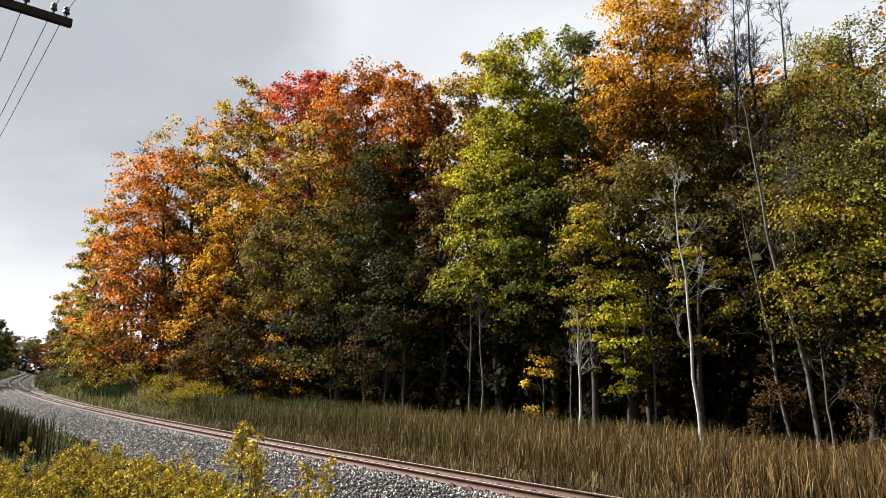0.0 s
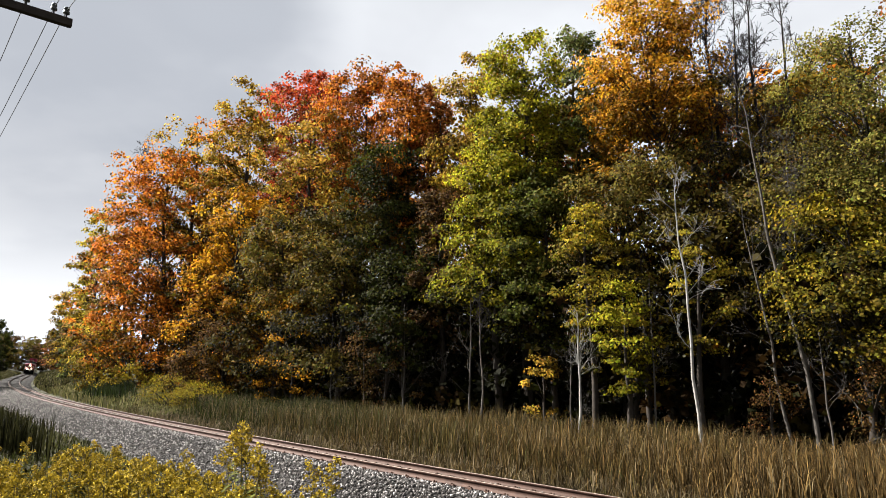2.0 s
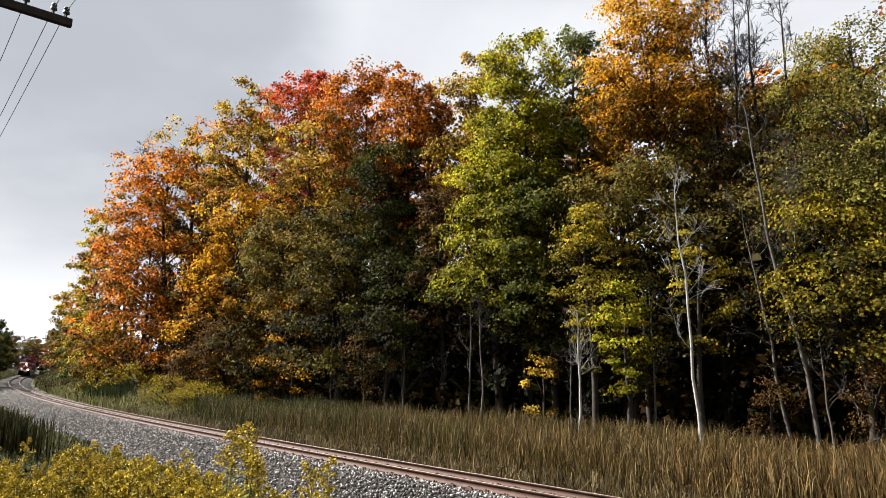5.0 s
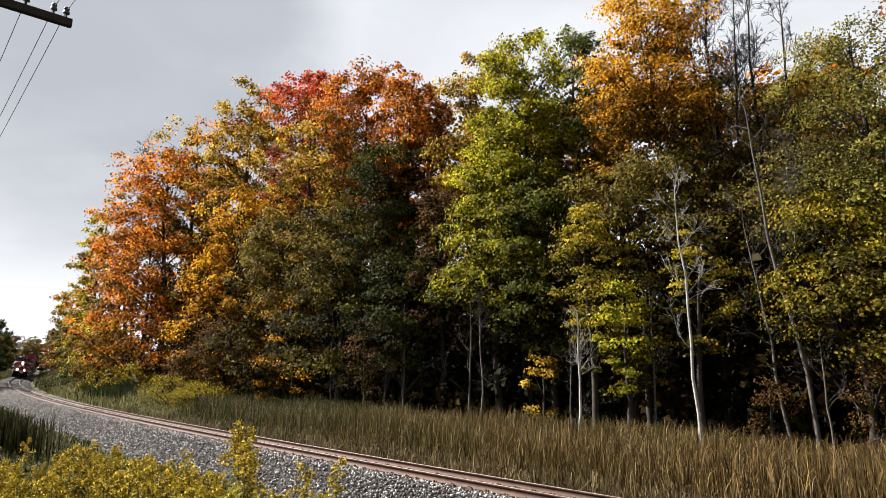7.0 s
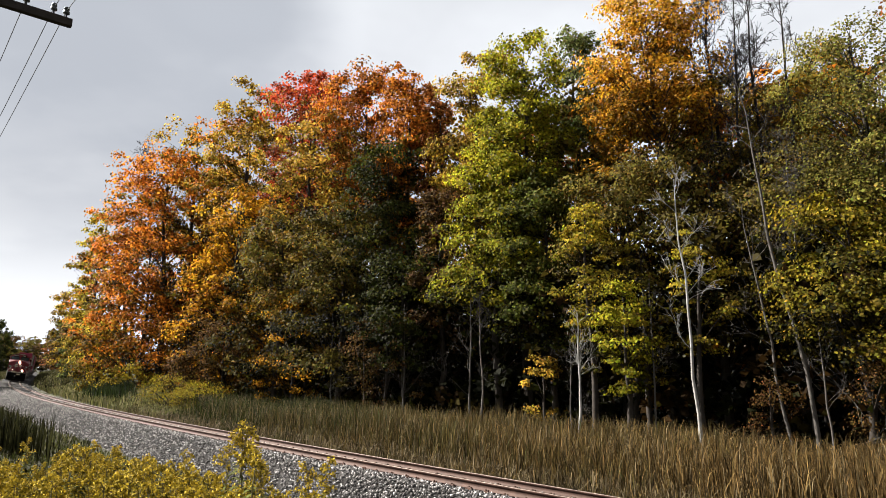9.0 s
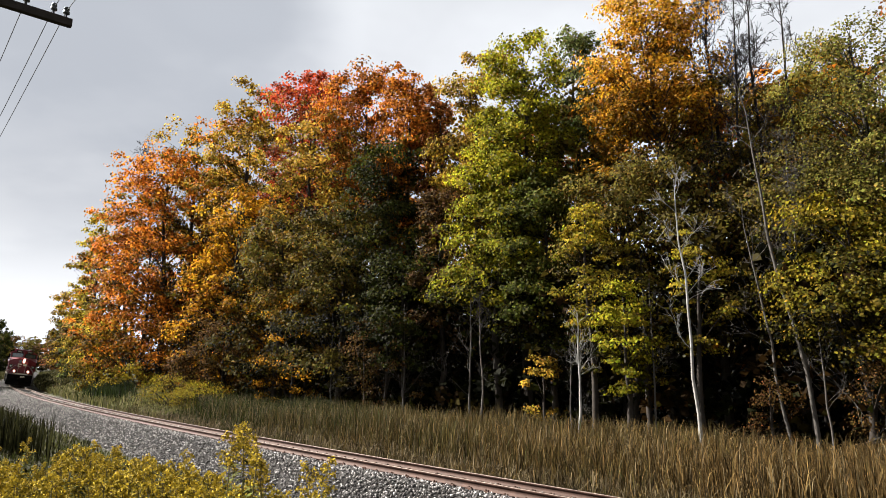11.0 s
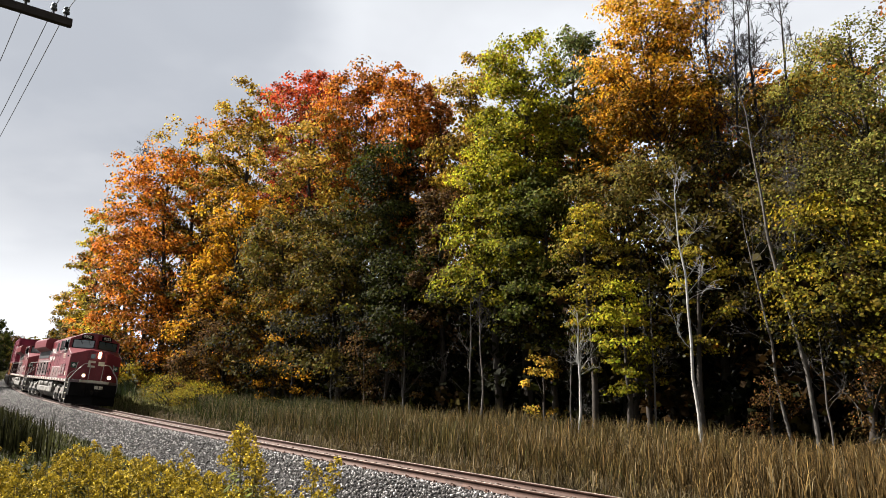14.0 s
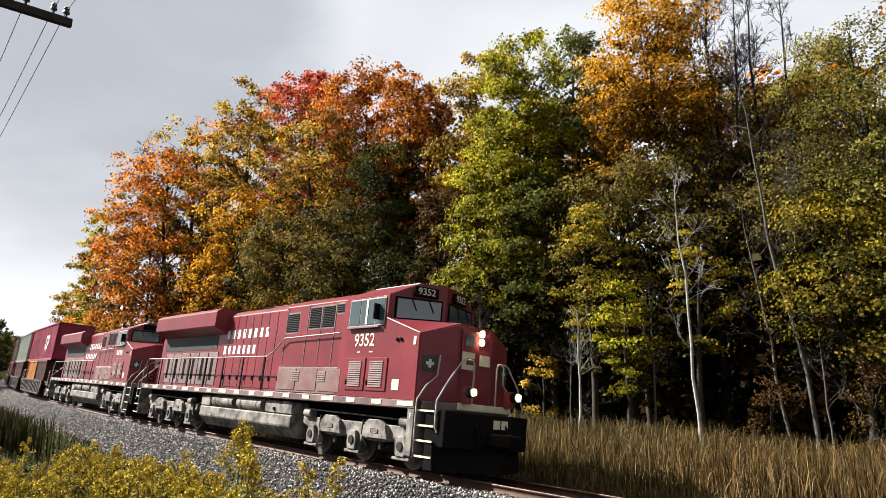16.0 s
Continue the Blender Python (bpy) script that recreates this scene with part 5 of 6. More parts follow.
        if lead:
            lettering("9352", 0.46, Matrix.Translation((-3.98, sd * 1.506, 3.03)) @ (SIDE_R if sd < 0 else SIDE_L), CAB, M_CREAM)
        else:
            for k in range(4):
                part("number_bar", box(-4.5 + k * 0.28, -4.32 + k * 0.28, sd * 1.503, sd * 1.508, 2.92, 3.16, 0), M_CREAM, CAB)
        for x, w in ((-4.25, 0.13), (-3.72, 0.16)):
            part("class_bar", box(x, x + w, sd * 1.503, sd * 1.507, 2.72, 2.75, 0), M_CREAM, CAB)
        # edge line under the windscreen
        part("edge_strip", pipe([(-3.08, sd * 1.506, 3.585), (-1.71, sd * 1.506, 3.16)], 0.014, M_WHITE, 4), M_WHITE, CAB, "pale edge strip")
    # nose fittings
    part("nose_door", box(-1.30, -1.275, -0.52, 0.06, 1.68, 3.36, 0.01), M_RED, L, "nose door")
    part("door_window", box(-1.274, -1.262, -0.42, -0.16, 2.98, 3.26, 0), M_GLASS, L)
    HB = part("headlight_housing", box(-1.42, -1.30, -0.0, 0.30, 3.0, 3.46, 0.03), M_RED, L)
    for z in (3.12, 3.33):
        part("headlight_rim", cyl((-1.30, 0.10, z), 0.10, 0.06, 'x', 18), M_BLACK, HB)
        part("headlight", cyl((-1.262, 0.10, z), 0.075, 0.03, 'x', 18), M_HEAD if lead else M_GLASS, HB, "lit sealed-beam headlight" if lead else "")
    # plain shapes for the emblem on the nose
    for y0, y1, z0, z1 in ((-0.50, -0.36, 2.42, 2.84), (-0.36, -0.08, 2.70, 2.84), (-0.36, -0.08, 2.42, 2.54), (0.10, 0.46, 2.56, 2.82)):
        part("emblem_bar", box(-1.276 if y1 < 0.07 else -1.302, -1.266 if y1 < 0.07 else -1.29, y0, y1, z0, z1, 0), M_CREAM, L)
    # sign on the slanting nose side
    for sd in (-1, 1):
        m = Matrix.Translation((-1.575, sd * 1.235, 2.47)) @ Matrix.Rotation(math.atan2(0.38, 0.95) * sd * 1.0, 4, 'Z')
        SG_ = part("safety_sign", box(-0.006, 0.016, -0.17, 0.17, -0.17, 0.17, 0), M_GREENSIGN, L, "dark green sign with a white cross")
        SG_.matrix_basis = m
        for a, b in ((0.10, 0.035), (0.035, 0.10)):
            part("sign_cross", box(0.017 + a * 0.02, 0.022, -a, a, -b, b, 0), M_WHITE, SG_)
    # pilot, anticlimber, plow and coupler
    part("anticlimber", prism([(-1.5, -1.45), (-1.5, 1.45), (-0.95, 0.85), (-0.95, -0.85)], 1.42, 1.60, 'z', 0.02), M_SILL, L, "anticlimber beam at the deck's front")
    part("front_beam", box(-0.94, -0.90, -0.86, 0.86, 1.46, 1.62, 0.01), M_CREAM, L, "pale beam edge")
    part("pilot_plate", prism([(-1.35, -1.42), (-1.35, 1.42), (-0.75, 1.35), (-0.6, 0.7), (-0.6, -0.7), (-0.75, -1.35)], 0.62, 1.415, 'z', 0.02), M_BLACK, L, "black pilot plate")
    plow = hull([(-1.0, -1.42, 0.12), (-0.25, 0.0, 0.12), (-1.0, 1.42, 0.12), (-1.05, -1.42, 0.66), (-0.55, 0.0, 0.66), (-1.05, 1.42, 0.66), (-1.3, -1.42, 0.12), (-1.3, 1.42, 0.12), (-1.3, -1.42, 0.66), (-1.3, 1.42, 0.66)],
                [(0, 1, 4, 3), (1, 2, 5, 4), (0, 3, 8, 6), (2, 7, 9, 5), (3, 4, 5, 9, 8), (0, 6, 7, 2, 1), (6, 8, 9, 7)])
    part("snow_plow", plow, M_BLACK, L, "black steel snow plow")
    # black in place of wheel steel: the front's shade is put into the colour
    part("coupler", prism([(-0.7, -0.14), (-0.7, 0.14), (-0.2, 0.16), (0.1, 0.28), (0.16, 0.1), (0.02, -0.02), (0.12, -0.14), (-0.1, -0.24)], 0.72, 1.0, 'z', 0.03), M_BLACK, L, "knuckle coupler, black from the front's shade put into its colour")
    for y in (-0.55, -0.42, 0.42, 0.55):
        part("air_hose", pipe([(-0.62, y, 1.2), (-0.5, y, 1.05), (-0.47, y * 0.95, 0.8), (-0.52, y * 0.9, 0.62)], 0.025, M_BLACK), M_BLACK, L)
    for y, w in ((0.02, 0.12), (0.28, 0.12)):
        part("marking_bar", box(-0.598, -0.592, y, y + 0.22, 1.1, 1.3, 0), M_CREAM, L)
    for sd in (-1, 1):
        DL = part("ditch_light", cyl((-0.62, sd * 0.74, 1.87), 0.12, 0.16, 'x', 18), M_BLACK, L, "ditch light on a red bracket")
        part("lens", cyl((-0.532, sd * 0.74, 1.87), 0.078, 0.02, 'x', 18), M_HEAD if lead else M_GLASS, DL)
        part("bracket", box(-0.92, -0.70, sd * 0.70 - 0.06, sd * 0.70 + 0.06, 1.60, 2.0, 0.01), M_RED, DL)
    for end, X, dirn in (("front", -1.66, 1), ("rear", -21.0, -1)):
        for sd in (-1, 1):
            # corner steps
            xs0, xs1 = (X, X + 0.62 * dirn)
            part("step_side", box(X - 0.02, X + 0.02, sd * 0.98, sd * 1.46, 0.32, 1.4, 0), M_GREYP, L, "grey step plate")
            if end == "front":
                part("corner_plate", box(-1.92, -1.69, sd * 1.44, sd * 1.49, 0.36, 1.395, 0.005), M_GREYP, L, "grey corner plate")
                if sd < 0:
                    lettering("F", 0.17, Matrix.Translation((-1.80, -1.496, 1.24)) @ SIDE_R, L, M_WHITE, "end_letter", "white end letter")
            part("step_back", box(min(xs0, xs1), max(xs0, xs1), sd * 0.93, sd * 0.97, 0.35, 1.4, 0), M_BLACK, L)
            for z in (0.36, 0.70, 1.03, 1.36):
                st = part("step", box(min(xs0, xs1), max(xs0, xs1), sd * 1.0, sd * 1.42, z, z + 0.035, 0.005), M_BLACK, L)
                part("step_edge", box(min(xs0, xs1), max(xs0, xs1), sd * 1.421, sd * 1.44, z, z + 0.045, 0), M_CREAM, st, "pale step edge")
            if end == "front":
                part("grab_rail", pipe([(X + 0.03, sd * 1.47, 0.75), (X + 0.03, sd * 1.48, 1.62), (X + 0.2, sd * 1.38, 1.95), (X + 0.24, sd * 1.1, 2.2), (X + 0.26, sd * 1.08, 2.62), (X + 0.2, sd * 1.02, 2.68)], 0.02, M_RAILING), M_RAILING, L, "pale grab rail")
                part("front_handrail", pipe([(-0.95, sd * 1.38, 0.92), (-1.0, sd * 1.42, 1.05), (-1.0, sd * 1.42, 1.62), (-0.95, sd * 1.15, 2.1), (-0.95, sd * 0.78, 2.56), (-0.95, sd * 0.70, 2.62), (-0.95, sd * 0.42, 2.62), (-0.95, sd * 0.38, 2.5), (-0.95, sd * 0.38, 1.6)], 0.022, M_RAILING), M_RAILING, L, "pale bent handrail")
            else:
                part("grab_rail", pipe([(X - 0.03, sd * 1.47, 0.75), (X - 0.03, sd * 1.48, 2.2), (X + 0.3, sd * 1.48, 2.64)], 0.02, M_RAILING), M_RAILING, L, "pale grab rail")
                part("rear_handrail", pipe([(X - 0.6, sd * 1.42, 0.9), (X - 0.6, sd * 1.42, 1.7), (X - 0.5, sd * 0.6, 2.6), (X - 0.5, sd * 0.4, 2.6), (X - 0.5, sd * 0.4, 1.6)], 0.02, M_RAILING), M_RAILING, L)
    part("rear_platform", box(-21.6, -20.9, -1.42, 1.42, 1.40, 1.60, 0.02), M_BLACK, L)
    part("rear_pilot", box(-21.55, -21.2, -1.35, 1.35, 0.3, 1.39, 0.03), M_BLACK, L)
    part("rear_coupler", box(-22.0, -21.5, -0.15, 0.15, 0.72, 1.0, 0.04), M_STEEL, L)
    # hood: low cabinets beside the cab, engine hood, radiator wings
    hoodsec = [(-0.98, 1.6), (-0.98, 4.28), (-0.72, 4.48), (0.72, 4.48), (0.98, 4.28), (0.98, 1.6)]
    HOOD = part("engine_hood", prism(hoodsec, -20.6, -8.6, 'x', 0.02), M_RED, L, "dark red engine hood")
    upsec = [(-1.40, 2.36), (-1.40, 4.22), (-0.85, 4.50), (0.85, 4.50), (1.40, 4.22), (1.40, 2.36)]
    AUX = part("equipment_cab", prism(upsec, -8.6, -5.105, 'x', 0.02), M_RED, L, "dark red equipment cab with grilles")
    for sd in (-1, 1):
        CB = part("side_cabinet", box(-8.5, -5.11, sd * 0.95, sd * 1.49, 1.605, 2.355, 0.02), M_MAUVE, L, "faded mauve side cabinet with louvres")
        for x0 in (-8.4, -7.2, -6.0):
            part("cabinet_door", box(x0, x0 + 1.05, sd * 1.491, sd * 1.506, 1.68, 2.29, 0.006), M_MAUVE, CB)
        for x0 in (-7.55, -6.1):
            for k in range(5):
                part("louvre", box(x0, x0 + 0.42, sd * 1.507, sd * 1.522, 1.95 + k * 0.06, 1.982 + k * 0.06, 0), M_LOUVRE, CB)
        for x0, x1, z0, z1, n in ((-8.45, -7.75, 3.42, 3.98, 10), (-7.1, -6.5, 3.5, 4.1, 12), (-6.35, -5.75, 3.5, 4.1, 12), (-5.62, -5.2, 3.88, 4.12, 4)):
            GR = part("grille", box(x0, x1, sd * 1.402, sd * 1.41, z0, z1, 0), M_DARKMETAL, AUX, "dark intake grille")
            for k in range(n):
                z = z0 + (k + 0.5) * (z1 - z0) / n
                part("slat", box(x0, x1, sd * 1.411, sd * 1.425, z - 0.008, z + 0.008, 0), M_BLACK, GR)
            part("grille_frame", box(x0 - 0.05, x1 + 0.05, sd * 1.4, sd * 1.4015, z0 - 0.05, z1 + 0.05, 0), M_SILL, AUX)
        for x0 in (-8.5, -7.2, -6.42, -5.68):
            part("panel_seam", box(x0 - 0.012, x0 + 0.012, sd * 1.401, sd * 1.412, 2.45, 4.18, 0), M_SILL, AUX)
        # tall hood doors
        for k in range(9):
            x0 = -14.15 + k * 0.605
            DR = part("hood_door", box(x0 + 0.015, x0 + 0.59, sd * 0.982, sd * 1.0, 1.70, 4.24, 0.006), M_RED, HOOD, "tall red hood door")
            part("handle", box(x0 + 0.48, x0 + 0.54, sd * 1.001, sd * 1.03, 1.95, 2.10, 0), M_BLACK, DR)
            part("hinge", box(x0 + 0.02, x0 + 0.06, sd * 1.001, sd * 1.02, 3.6, 3.72, 0), M_SILL, DR)
        # open louvred lower doors under the radiator
        for k in range(6):
            x0 = -19.9 + k * 0.93
            part("radiator_door", box(x0, x0 + 0.86, sd * 0.982, sd * 1.0, 1.72, 2.95, 0.006), M_SILL, HOOD, "faded radiator door with a dark slot")
            part("slot", box(x0 + 0.28, x0 + 0.52, sd * 1.001, sd * 1.006, 1.9, 2.78, 0), M_BLACK, HOOD)
        part("radiator_intake", box(-20.2, -14.6, sd * 0.981, sd * 0.992, 3.05, 3.62, 0), M_DARKMETAL, HOOD, "dark radiator intake screen")
        # the maker's and railway's names become plain bars
        for k in range(8):
            part("name_bar", box(-13.75 + k * 0.44, -13.53 + k * 0.44, sd * 1.001, sd * 1.006, 3.42, 3.74, 0), M_WHITE, HOOD)
        for k in range(7):
            part("name_bar", box(-13.9 + k * 0.40, -13.70 + k * 0.40, sd * 1.001, sd * 1.006, 2.86, 3.16, 0), M_WHITE, HOOD)
        # radiator wing
        wing = [(sd * 0.98, 3.60), (sd * 1.50, 3.86), (sd * 1.50, 4.42), (sd * 1.32, 4.56), (sd * 0.70, 4.56), (sd * 0.70, 3.60)]
        part("radiator_wing", prism(wing, -20.4, -13.9, 'x', 0.02), M_RED, L, "dark red radiator wing overhanging the walkway")
        # handrail and its posts
        part("handrail", pipe([(-20.6, sd * 1.47, 2.68), (-9.4, sd * 1.47, 2.68), (-9.0, sd * 1.49, 2.80), (-8.3, sd * 1.50, 3.22), (-5.2, sd * 1.50, 3.28)], 0.022, M_RAILING), M_RAILING, L, "pale handrail along the walkway")
        for k in range(8):
            x = -20.5 + k * 1.57
            part("stanchion", box(x - 0.035, x + 0.035, sd * 1.45, sd * 1.48, 1.60, 2.68, 0), M_BLACK, L, "black handrail post")
        # fuel tank with air reservoirs on it
    tank = [(-1.38, 0.95), (-1.38, 0.62), (-1.05, 0.30), (1.05, 0.30), (1.38, 0.62), (1.38, 0.95), (0.85, 1.0), (-0.85, 1.0)]
    TK = part("fuel_tank", prism(tank, -14.3, -7.5, 'x', 0.03), M_GREYP, L, "grey fuel tank")
    for sd in (-1, 1):
        part("tank_head", box(-9.25, -7.5, sd * 0.8, sd * 1.37, 0.955, 1.34, 0.04), M_GREYP, TK)
        part("tank_end", box(-14.3, -13.5, sd * 0.8, sd * 1.37, 0.955, 1.34, 0.04), M_GREYP, TK)
        for xa, xb in ((-11.25, -9.5), (-13.3, -11.6)):
            RS = part("air_reservoir", cyl(((xa + xb) / 2, sd * 1.2, 1.18), 0.21, xb - xa, 'x', 20), M_GREYP, L, "pale grey air reservoir")
            for x in (xa + 0.3, xb - 0.3):
                part("strap", cyl((x, sd * 1.2, 1.18), 0.216, 0.05, 'x', 20), M_DARKMETAL, RS)
        part("filler", cyl((-8.6, sd * 1.385, 1.1), 0.05, 0.04, 'y', 10), M_BLACK, TK)
    part("engine_block", box(-13.5, -9.3, -0.8, 0.8, 1.0, 1.39), M_BLACK, L)
    # roof fittings
    part("exhaust_stack", box(-12.4, -11.5, -0.35, 0.35, 4.48, 4.66, 0.02), M_BLACK, L, "black exhaust stack")
    part("roof_hatch", box(-11.2, -9.0, -0.6, 0.6, 4.48, 4.56, 0.02), M_RED, L)
    part("radiator_fan_deck", box(-20.2, -14.4, -0.65, 0.65, 4.48, 4.60, 0.02), M_DARKMETAL, L)
    part("horn", pipe([(-9.0, 0.2, 4.5), (-9.0, 0.2, 4.72), (-8.7, 0.2, 4.74)], 0.05, M_DARKMETAL), M_DARKMETAL, L)
    loco_truck(L, (-2.36, -4.42, -6.49))
    loco_truck(L, (-15.70, -17.77, -19.83))
    wheels = [wheelset(L, x, 0.533) for x in (-2.36, -4.42, -6.49, -15.70, -17.77, -19.83)]
    return L, wheels


def container(x0, length, z0, h, mat, label, emblem=False):
    """A corrugated freight container on the car, a thing of its own."""
    Cn = tagged(new("freight_container"), label, "container", "containers on the train")
    w = 1.219
    body = bmesh.new()
    n = int(length / 0.28)
    pts = []
    for i in range(n):
        a = -x0 - length + 0.1 + i * (length - 0.2) / n
        st = (length - 0.2) / n
        pts += [(a, 0.0), (a + st * 0.3, 0.0), (a + st * 0.42, 0.03), (a + st * 0.88, 0.03)]
    X1 = -x0 - 0.1
    prof = [(x, -w + 0.04 - d + 0.03) for x, d in pts] + [(X1, -w + 0.05)] + [(X1, w - 0.05)] + [(x, w - 0.04 + d - 0.03) for x, d in reversed(pts)]
    add_prism(body, prof, z0 + 0.1, z0 + h - 0.08, 'z')
    B = part("shell", body, mat, Cn, "corrugated side walls")
    for sd in (-1, 1):
        part("top_rail", box(-x0 - length, -x0, sd * w - 0.03, sd * w + 0.03, z0 + h - 0.1, z0 + h, 0.01), mat, Cn)
        part("bottom_rail", box(-x0 - length, -x0, sd * w - 0.03, sd * w + 0.03, z0, z0 + 0.14, 0.01), mat, Cn)
        for x in (-x0 - 0.08, -x0 - length + 0.08):
            part("corner_post", box(x - 0.08, x + 0.08, sd * w - 0.05, sd * w + 0.032, z0, z0 + h, 0.01), mat, Cn)
    part("roof", box(-x0 - length, -x0, -w, w, z0 + h - 0.06, z0 + h - 0.01, 0.01), mat, Cn)
    if emblem:
        xm = -x0 - length * 0.30
        for x_0, x_1, za, zb in ((-0.75, -0.5, 0.9, 2.0), (-0.5, 0.0, 1.75, 2.0), (-0.5, 0.0, 0.9, 1.15), (0.2, 0.42, 0.7, 2.0), (0.42, 0.9, 1.75, 2.0), (0.7, 0.9, 1.4, 1.75), (0.42, 0.9, 1.2, 1.4)):
            part("emblem_bar", box(xm + x_0, xm + x_1, -w - 0.012, -w - 0.002, z0 + za, z0 + zb, 0), M_WHITE, Cn)
    return Cn


def well_car(length):
    """A double-stack well car; its nose is at x = 0 and it runs back to -length."""
    W = tagged(new("well_car"), "dark red-brown double-stack well car", "freight car", "well cars of the train")
    for sd in (-1, 1):
        SD = part("side_sill", prism([(-length + 2.6, 0.32), (-2.6, 0.32), (-1.9, 1.2), (-length + 1.9, 1.2)], sd * 1.30, sd * 1.42, 'y', 0.02), M_WELL, W, "deep well side")
        part("top_chord", box(-length + 1.8, -1.8, sd * 1.28, sd * 1.46, 1.2, 1.32, 0.01), M_WELL, W)
        part("bottom_chord", box(-length + 2.5, -2.5, sd * 1.30, sd * 1.46, 0.26, 0.36, 0.01), M_WELL, W)
        k = 0
        x = -3.0
        while x > -length + 3.0:
            part("rib", box(x - 0.05, x + 0.05, sd * 1.421, sd * 1.48, 0.36, 1.2, 0), M_GREYP, SD, "pale side rib")
            x -= 0.95
    part("well_floor", box(-length + 2.5, -2.5, -1.3, 1.3, 0.28, 0.34, 0), M_WELL, W)
    ws = []
    for xe, d in ((0.0, -1), (-length, 1)):
        part("end_platform", box(min(xe, xe + d * 2.6), max(xe, xe + d * 2.6), -1.2, 1.2, 0.98, 1.25, 0.02), M_WELL, W)
        part("end_coupler", box(min(xe - d * 0.3, xe + d * 0.4), max(xe - d * 0.3, xe + d * 0.4), -0.13, 0.13, 0.74, 0.97, 0.02), M_STEEL, W)
        for sd in (-1, 1):
            part("grab_rail", pipe([(xe + d * 0.3, sd * 1.22, 0.5), (xe + d * 0.3, sd * 1.22, 2.1), (xe + d * 0.3, sd * 0.7, 2.1)], 0.02, M_RAILING), M_RAILING, W)
            xc = xe + d * 1.45
            part("truck_side_frame", prism([(xc - 1.15, 0.42), (xc - 1.0, 0.66), (xc - 0.4, 0.78), (xc + 0.4, 0.78), (xc + 1.0, 0.66), (xc + 1.15, 0.42), (xc + 0.7, 0.38), (xc + 0.4, 0.22), (xc - 0.4, 0.22), (xc - 0.7, 0.38)], sd * 0.95, sd * 1.08, 'y', 0.02), M_STEEL, W)
        for a in (-0.88, 0.88):
            ws.append(wheelset(W, xe + d * 1.45 + a, 0.457))
    return W, ws


TRAIN_T = [0, 3, 6.5, 9, 11.3, 12, 12.5, 13, 13.5, 14, 14.5, 15, 15.5, 16]
TRAIN_S = [287.14, 233.43, 170.75, 125.89, 84.53, 71.88, 62.80, 53.67, 44.53, 35.46, 26.50, 17.62, 8.78, 0.0]
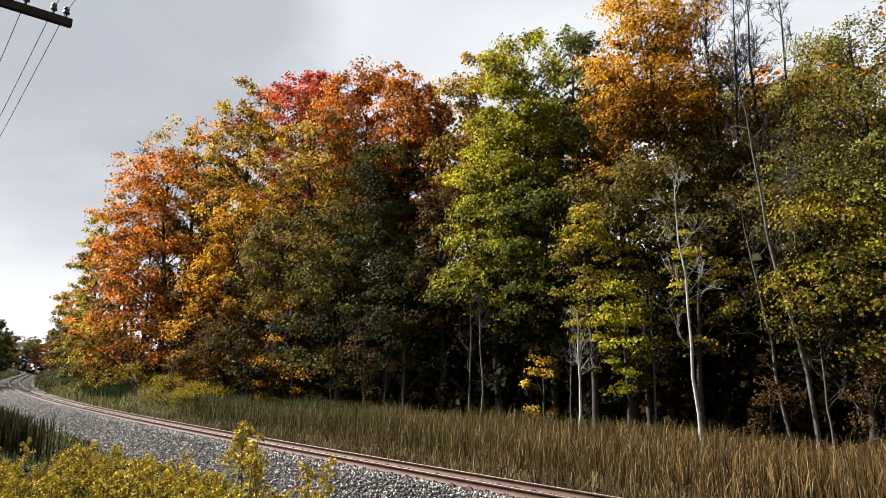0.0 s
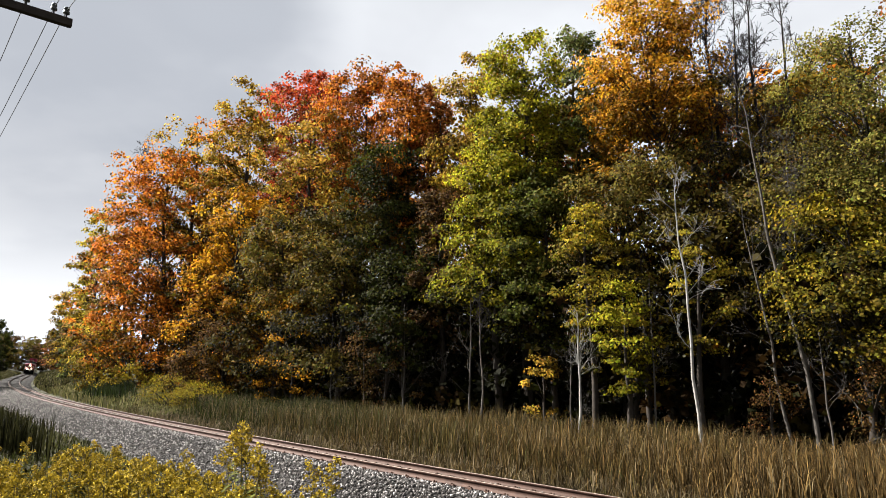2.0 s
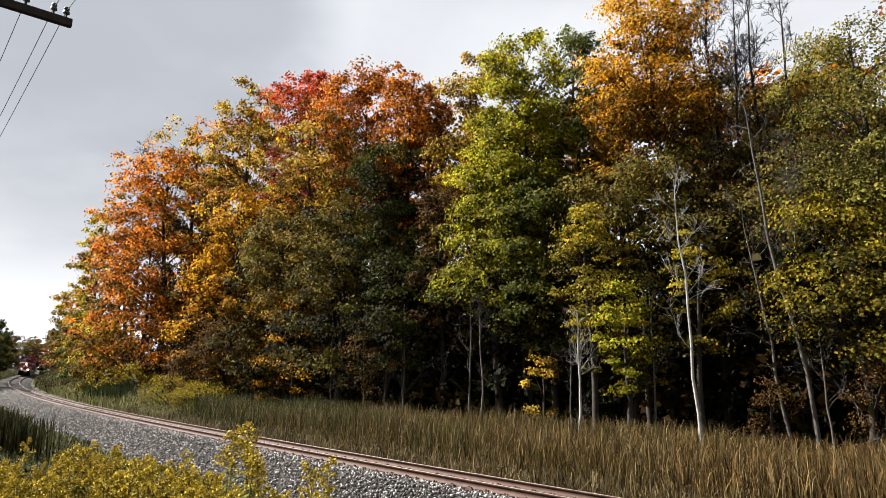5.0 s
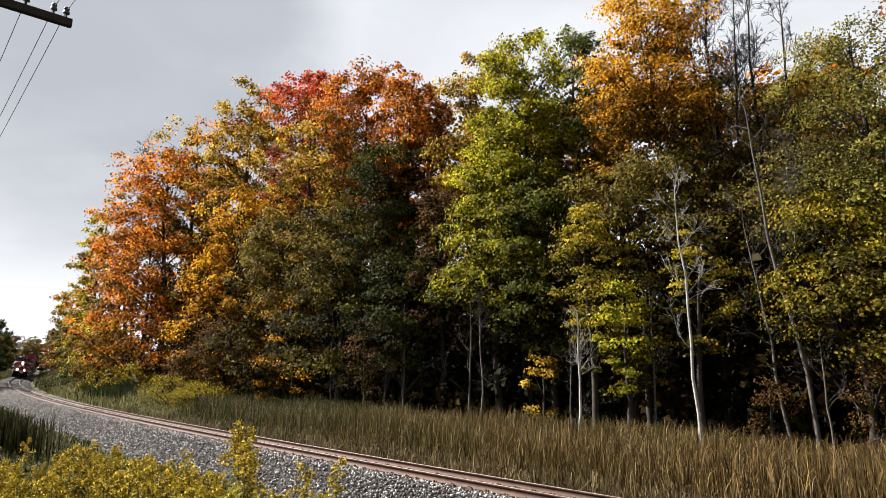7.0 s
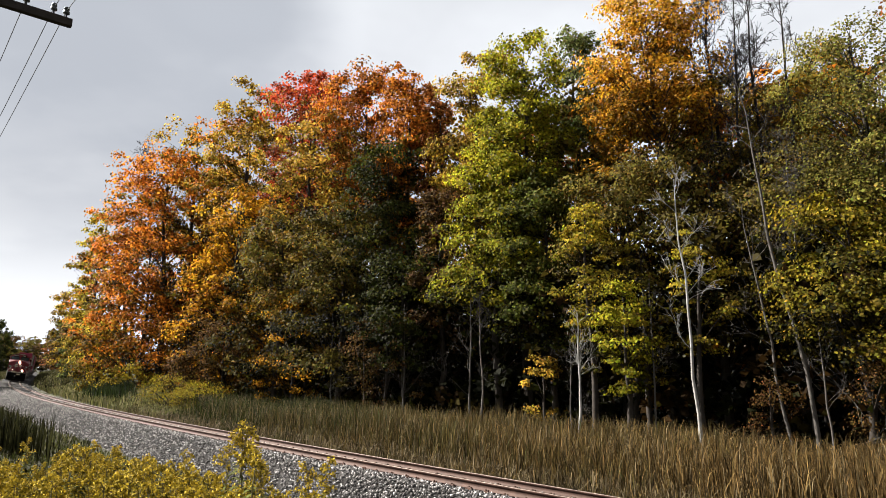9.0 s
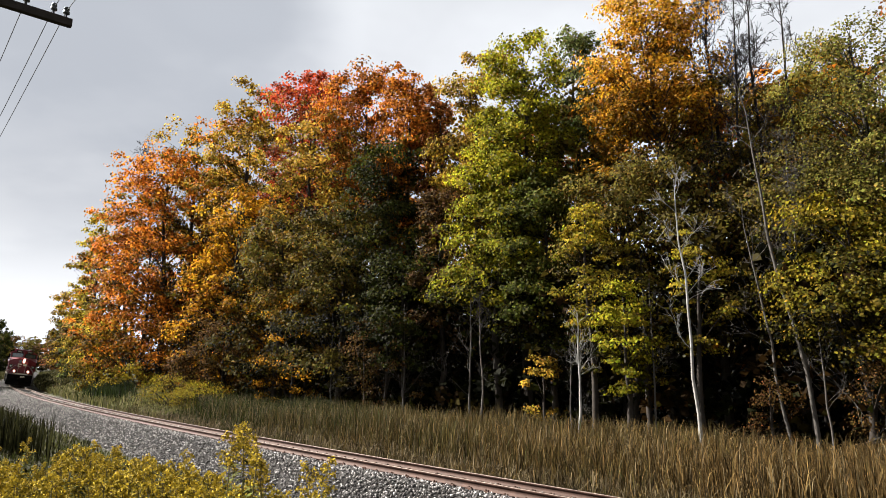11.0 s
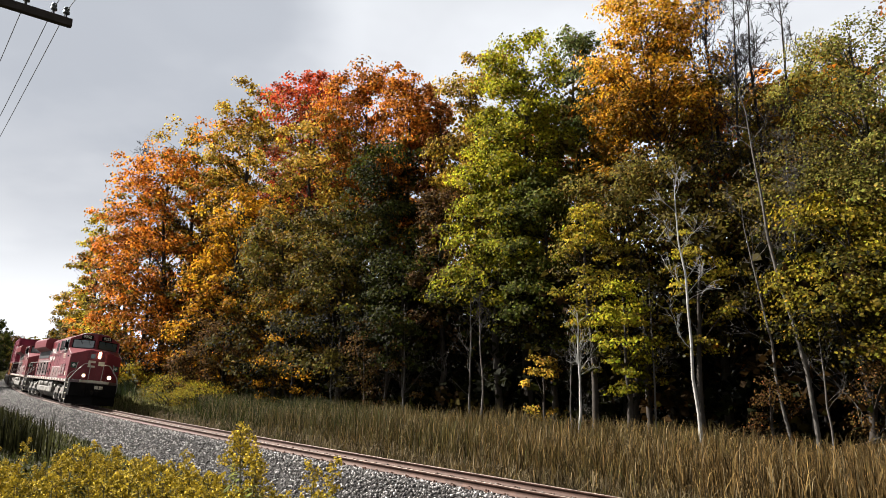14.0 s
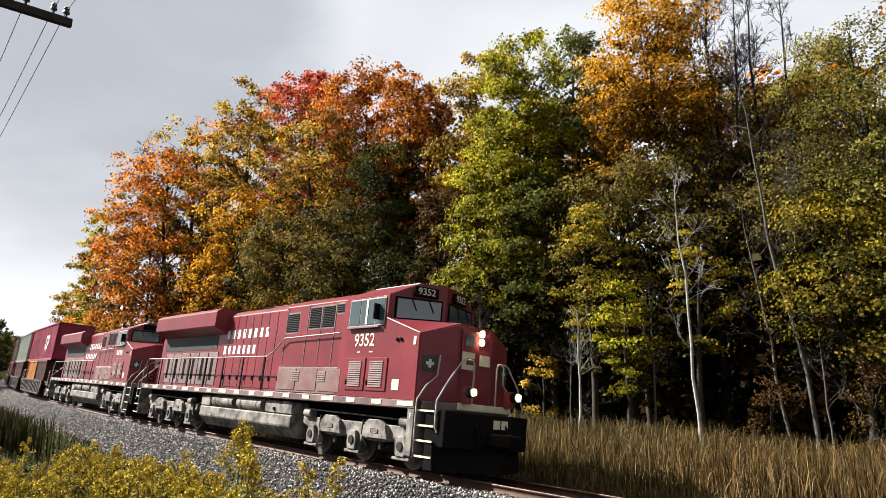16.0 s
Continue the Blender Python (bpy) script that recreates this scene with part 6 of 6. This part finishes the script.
# each vehicle: object, wheelsets and their radius, metres behind the train's nose, front and rear truck
VEHICLES = []
for lead in (True, False):
    ob_, wh_ = locomotive(lead)
    VEHICLES.append((ob_, wh_, 0.533, 0.0 if lead else 21.6, 4.45, 17.75))
CAR_LEN = 17.9
LOADS = [
    [(0.8, 16.15, 2.86, 2.86, M_MAGENTA, "magenta freight container with a pale emblem stacked on top", True), (2.7, 6.06, 0.345, 2.5, M_BROWNC, "short brown freight container in the well", False), (8.9, 6.06, 0.345, 2.5, M_ORANGEC, "short orange freight container in the well", False)],
    [(0.8, 16.15, 2.86, 2.86, M_SAGE, "grey-green freight container stacked on top", False), (2.75, 12.19, 0.345, 2.5, M_BROWNC, "brown freight container in the well", False)],
    [(0.8, 16.15, 2.86, 2.86, M_BROWNC, "dark red-brown freight container stacked on top", False), (2.75, 12.19, 0.345, 2.5, M_MAGENTA, "magenta freight container in the well", False)],
    [(0.8, 16.15, 2.86, 2.86, M_MAGENTA, "magenta freight container stacked on top", False), (2.75, 12.19, 0.345, 2.5, M_SAGE, "grey-green freight container in the well", False)],
    [(0.8, 16.15, 2.86, 2.86, M_BROWNC, "dark red-brown freight container stacked on top", False), (2.75, 12.19, 0.345, 2.5, M_BROWNC, "brown freight container in the well", False)],
]
for ci, loads in enumerate(LOADS):
    off = 45.6 + ci * CAR_LEN
    ob_, wh_ = well_car(CAR_LEN - 0.5)
    VEHICLES.append((ob_, wh_, 0.457, off, 1.45, CAR_LEN - 0.5 - 1.45))
    for x0, ln, z0, hh, mt, lb, em in loads:
        VEHICLES.append((container(x0 + 0.1, ln, z0, hh, mt, lb, em), [], 0.457, off, 1.45, CAR_LEN - 0.5 - 1.45))


def rail_pose(s, front, rear):
    """A car's pose when its nose is at s: its two trucks stand on the line."""
    xa, ya, _ = line(s + front)
    xb, yb, _ = line(s + rear)
    a, b = Vector((float(xa), float(ya), 0)), Vector((float(xb), float(yb), 0))
    fx = (a - b).normalized()
    left = Vector((-fx.y, fx.x, 0))
    up = Vector((0, 0, 1))
    Y = math.cos(BANK) * left - math.sin(BANK) * up
    Z = math.cos(BANK) * up + math.sin(BANK) * left
    o = a + fx * front
    return Matrix(((fx.x, Y.x, Z.x, o.x), (fx.y, Y.y, Z.y, o.y), (fx.z, Y.z, Z.z, o.z), (0, 0, 0, 1)))



def motions():
    times = [i * 0.25 for i in range(65)]
    for ob, wheels, rad, off, fr, re in VEHICLES:
        walk(ob, [(t, rail_pose(float(np.interp(t, TRAIN_T, TRAIN_S)) + off, fr, re)) for t in times])
        for w in wheels:
            x, y, z = w.location
            rows = []
            for k in range(481):
                t = k / 30
                turn = -math.degrees(float(np.interp(t, TRAIN_T, TRAIN_S)) / rad)
                rows.append((t, pose(x, y, z, 0, turn % 360.0, 0)))
            walk(w, rows)
    # the tall goldenrods sway in the wind
    for k, p in enumerate(TALL_RODS):
        b = p.matrix_basis.copy()
        rows = []
        for i in range(33):
            t = i * 0.5
            a = 1.3 * math.sin(t * 2.1 + k * 0.5) + 0.8 * math.sin(t * 0.9 + k)
            c = 0.8 * math.sin(t * 1.7 + k * 0.9)
            rows.append((t, b @ pose(0, 0, 0, c, a, 0)))
        walk(p, rows)


motions()
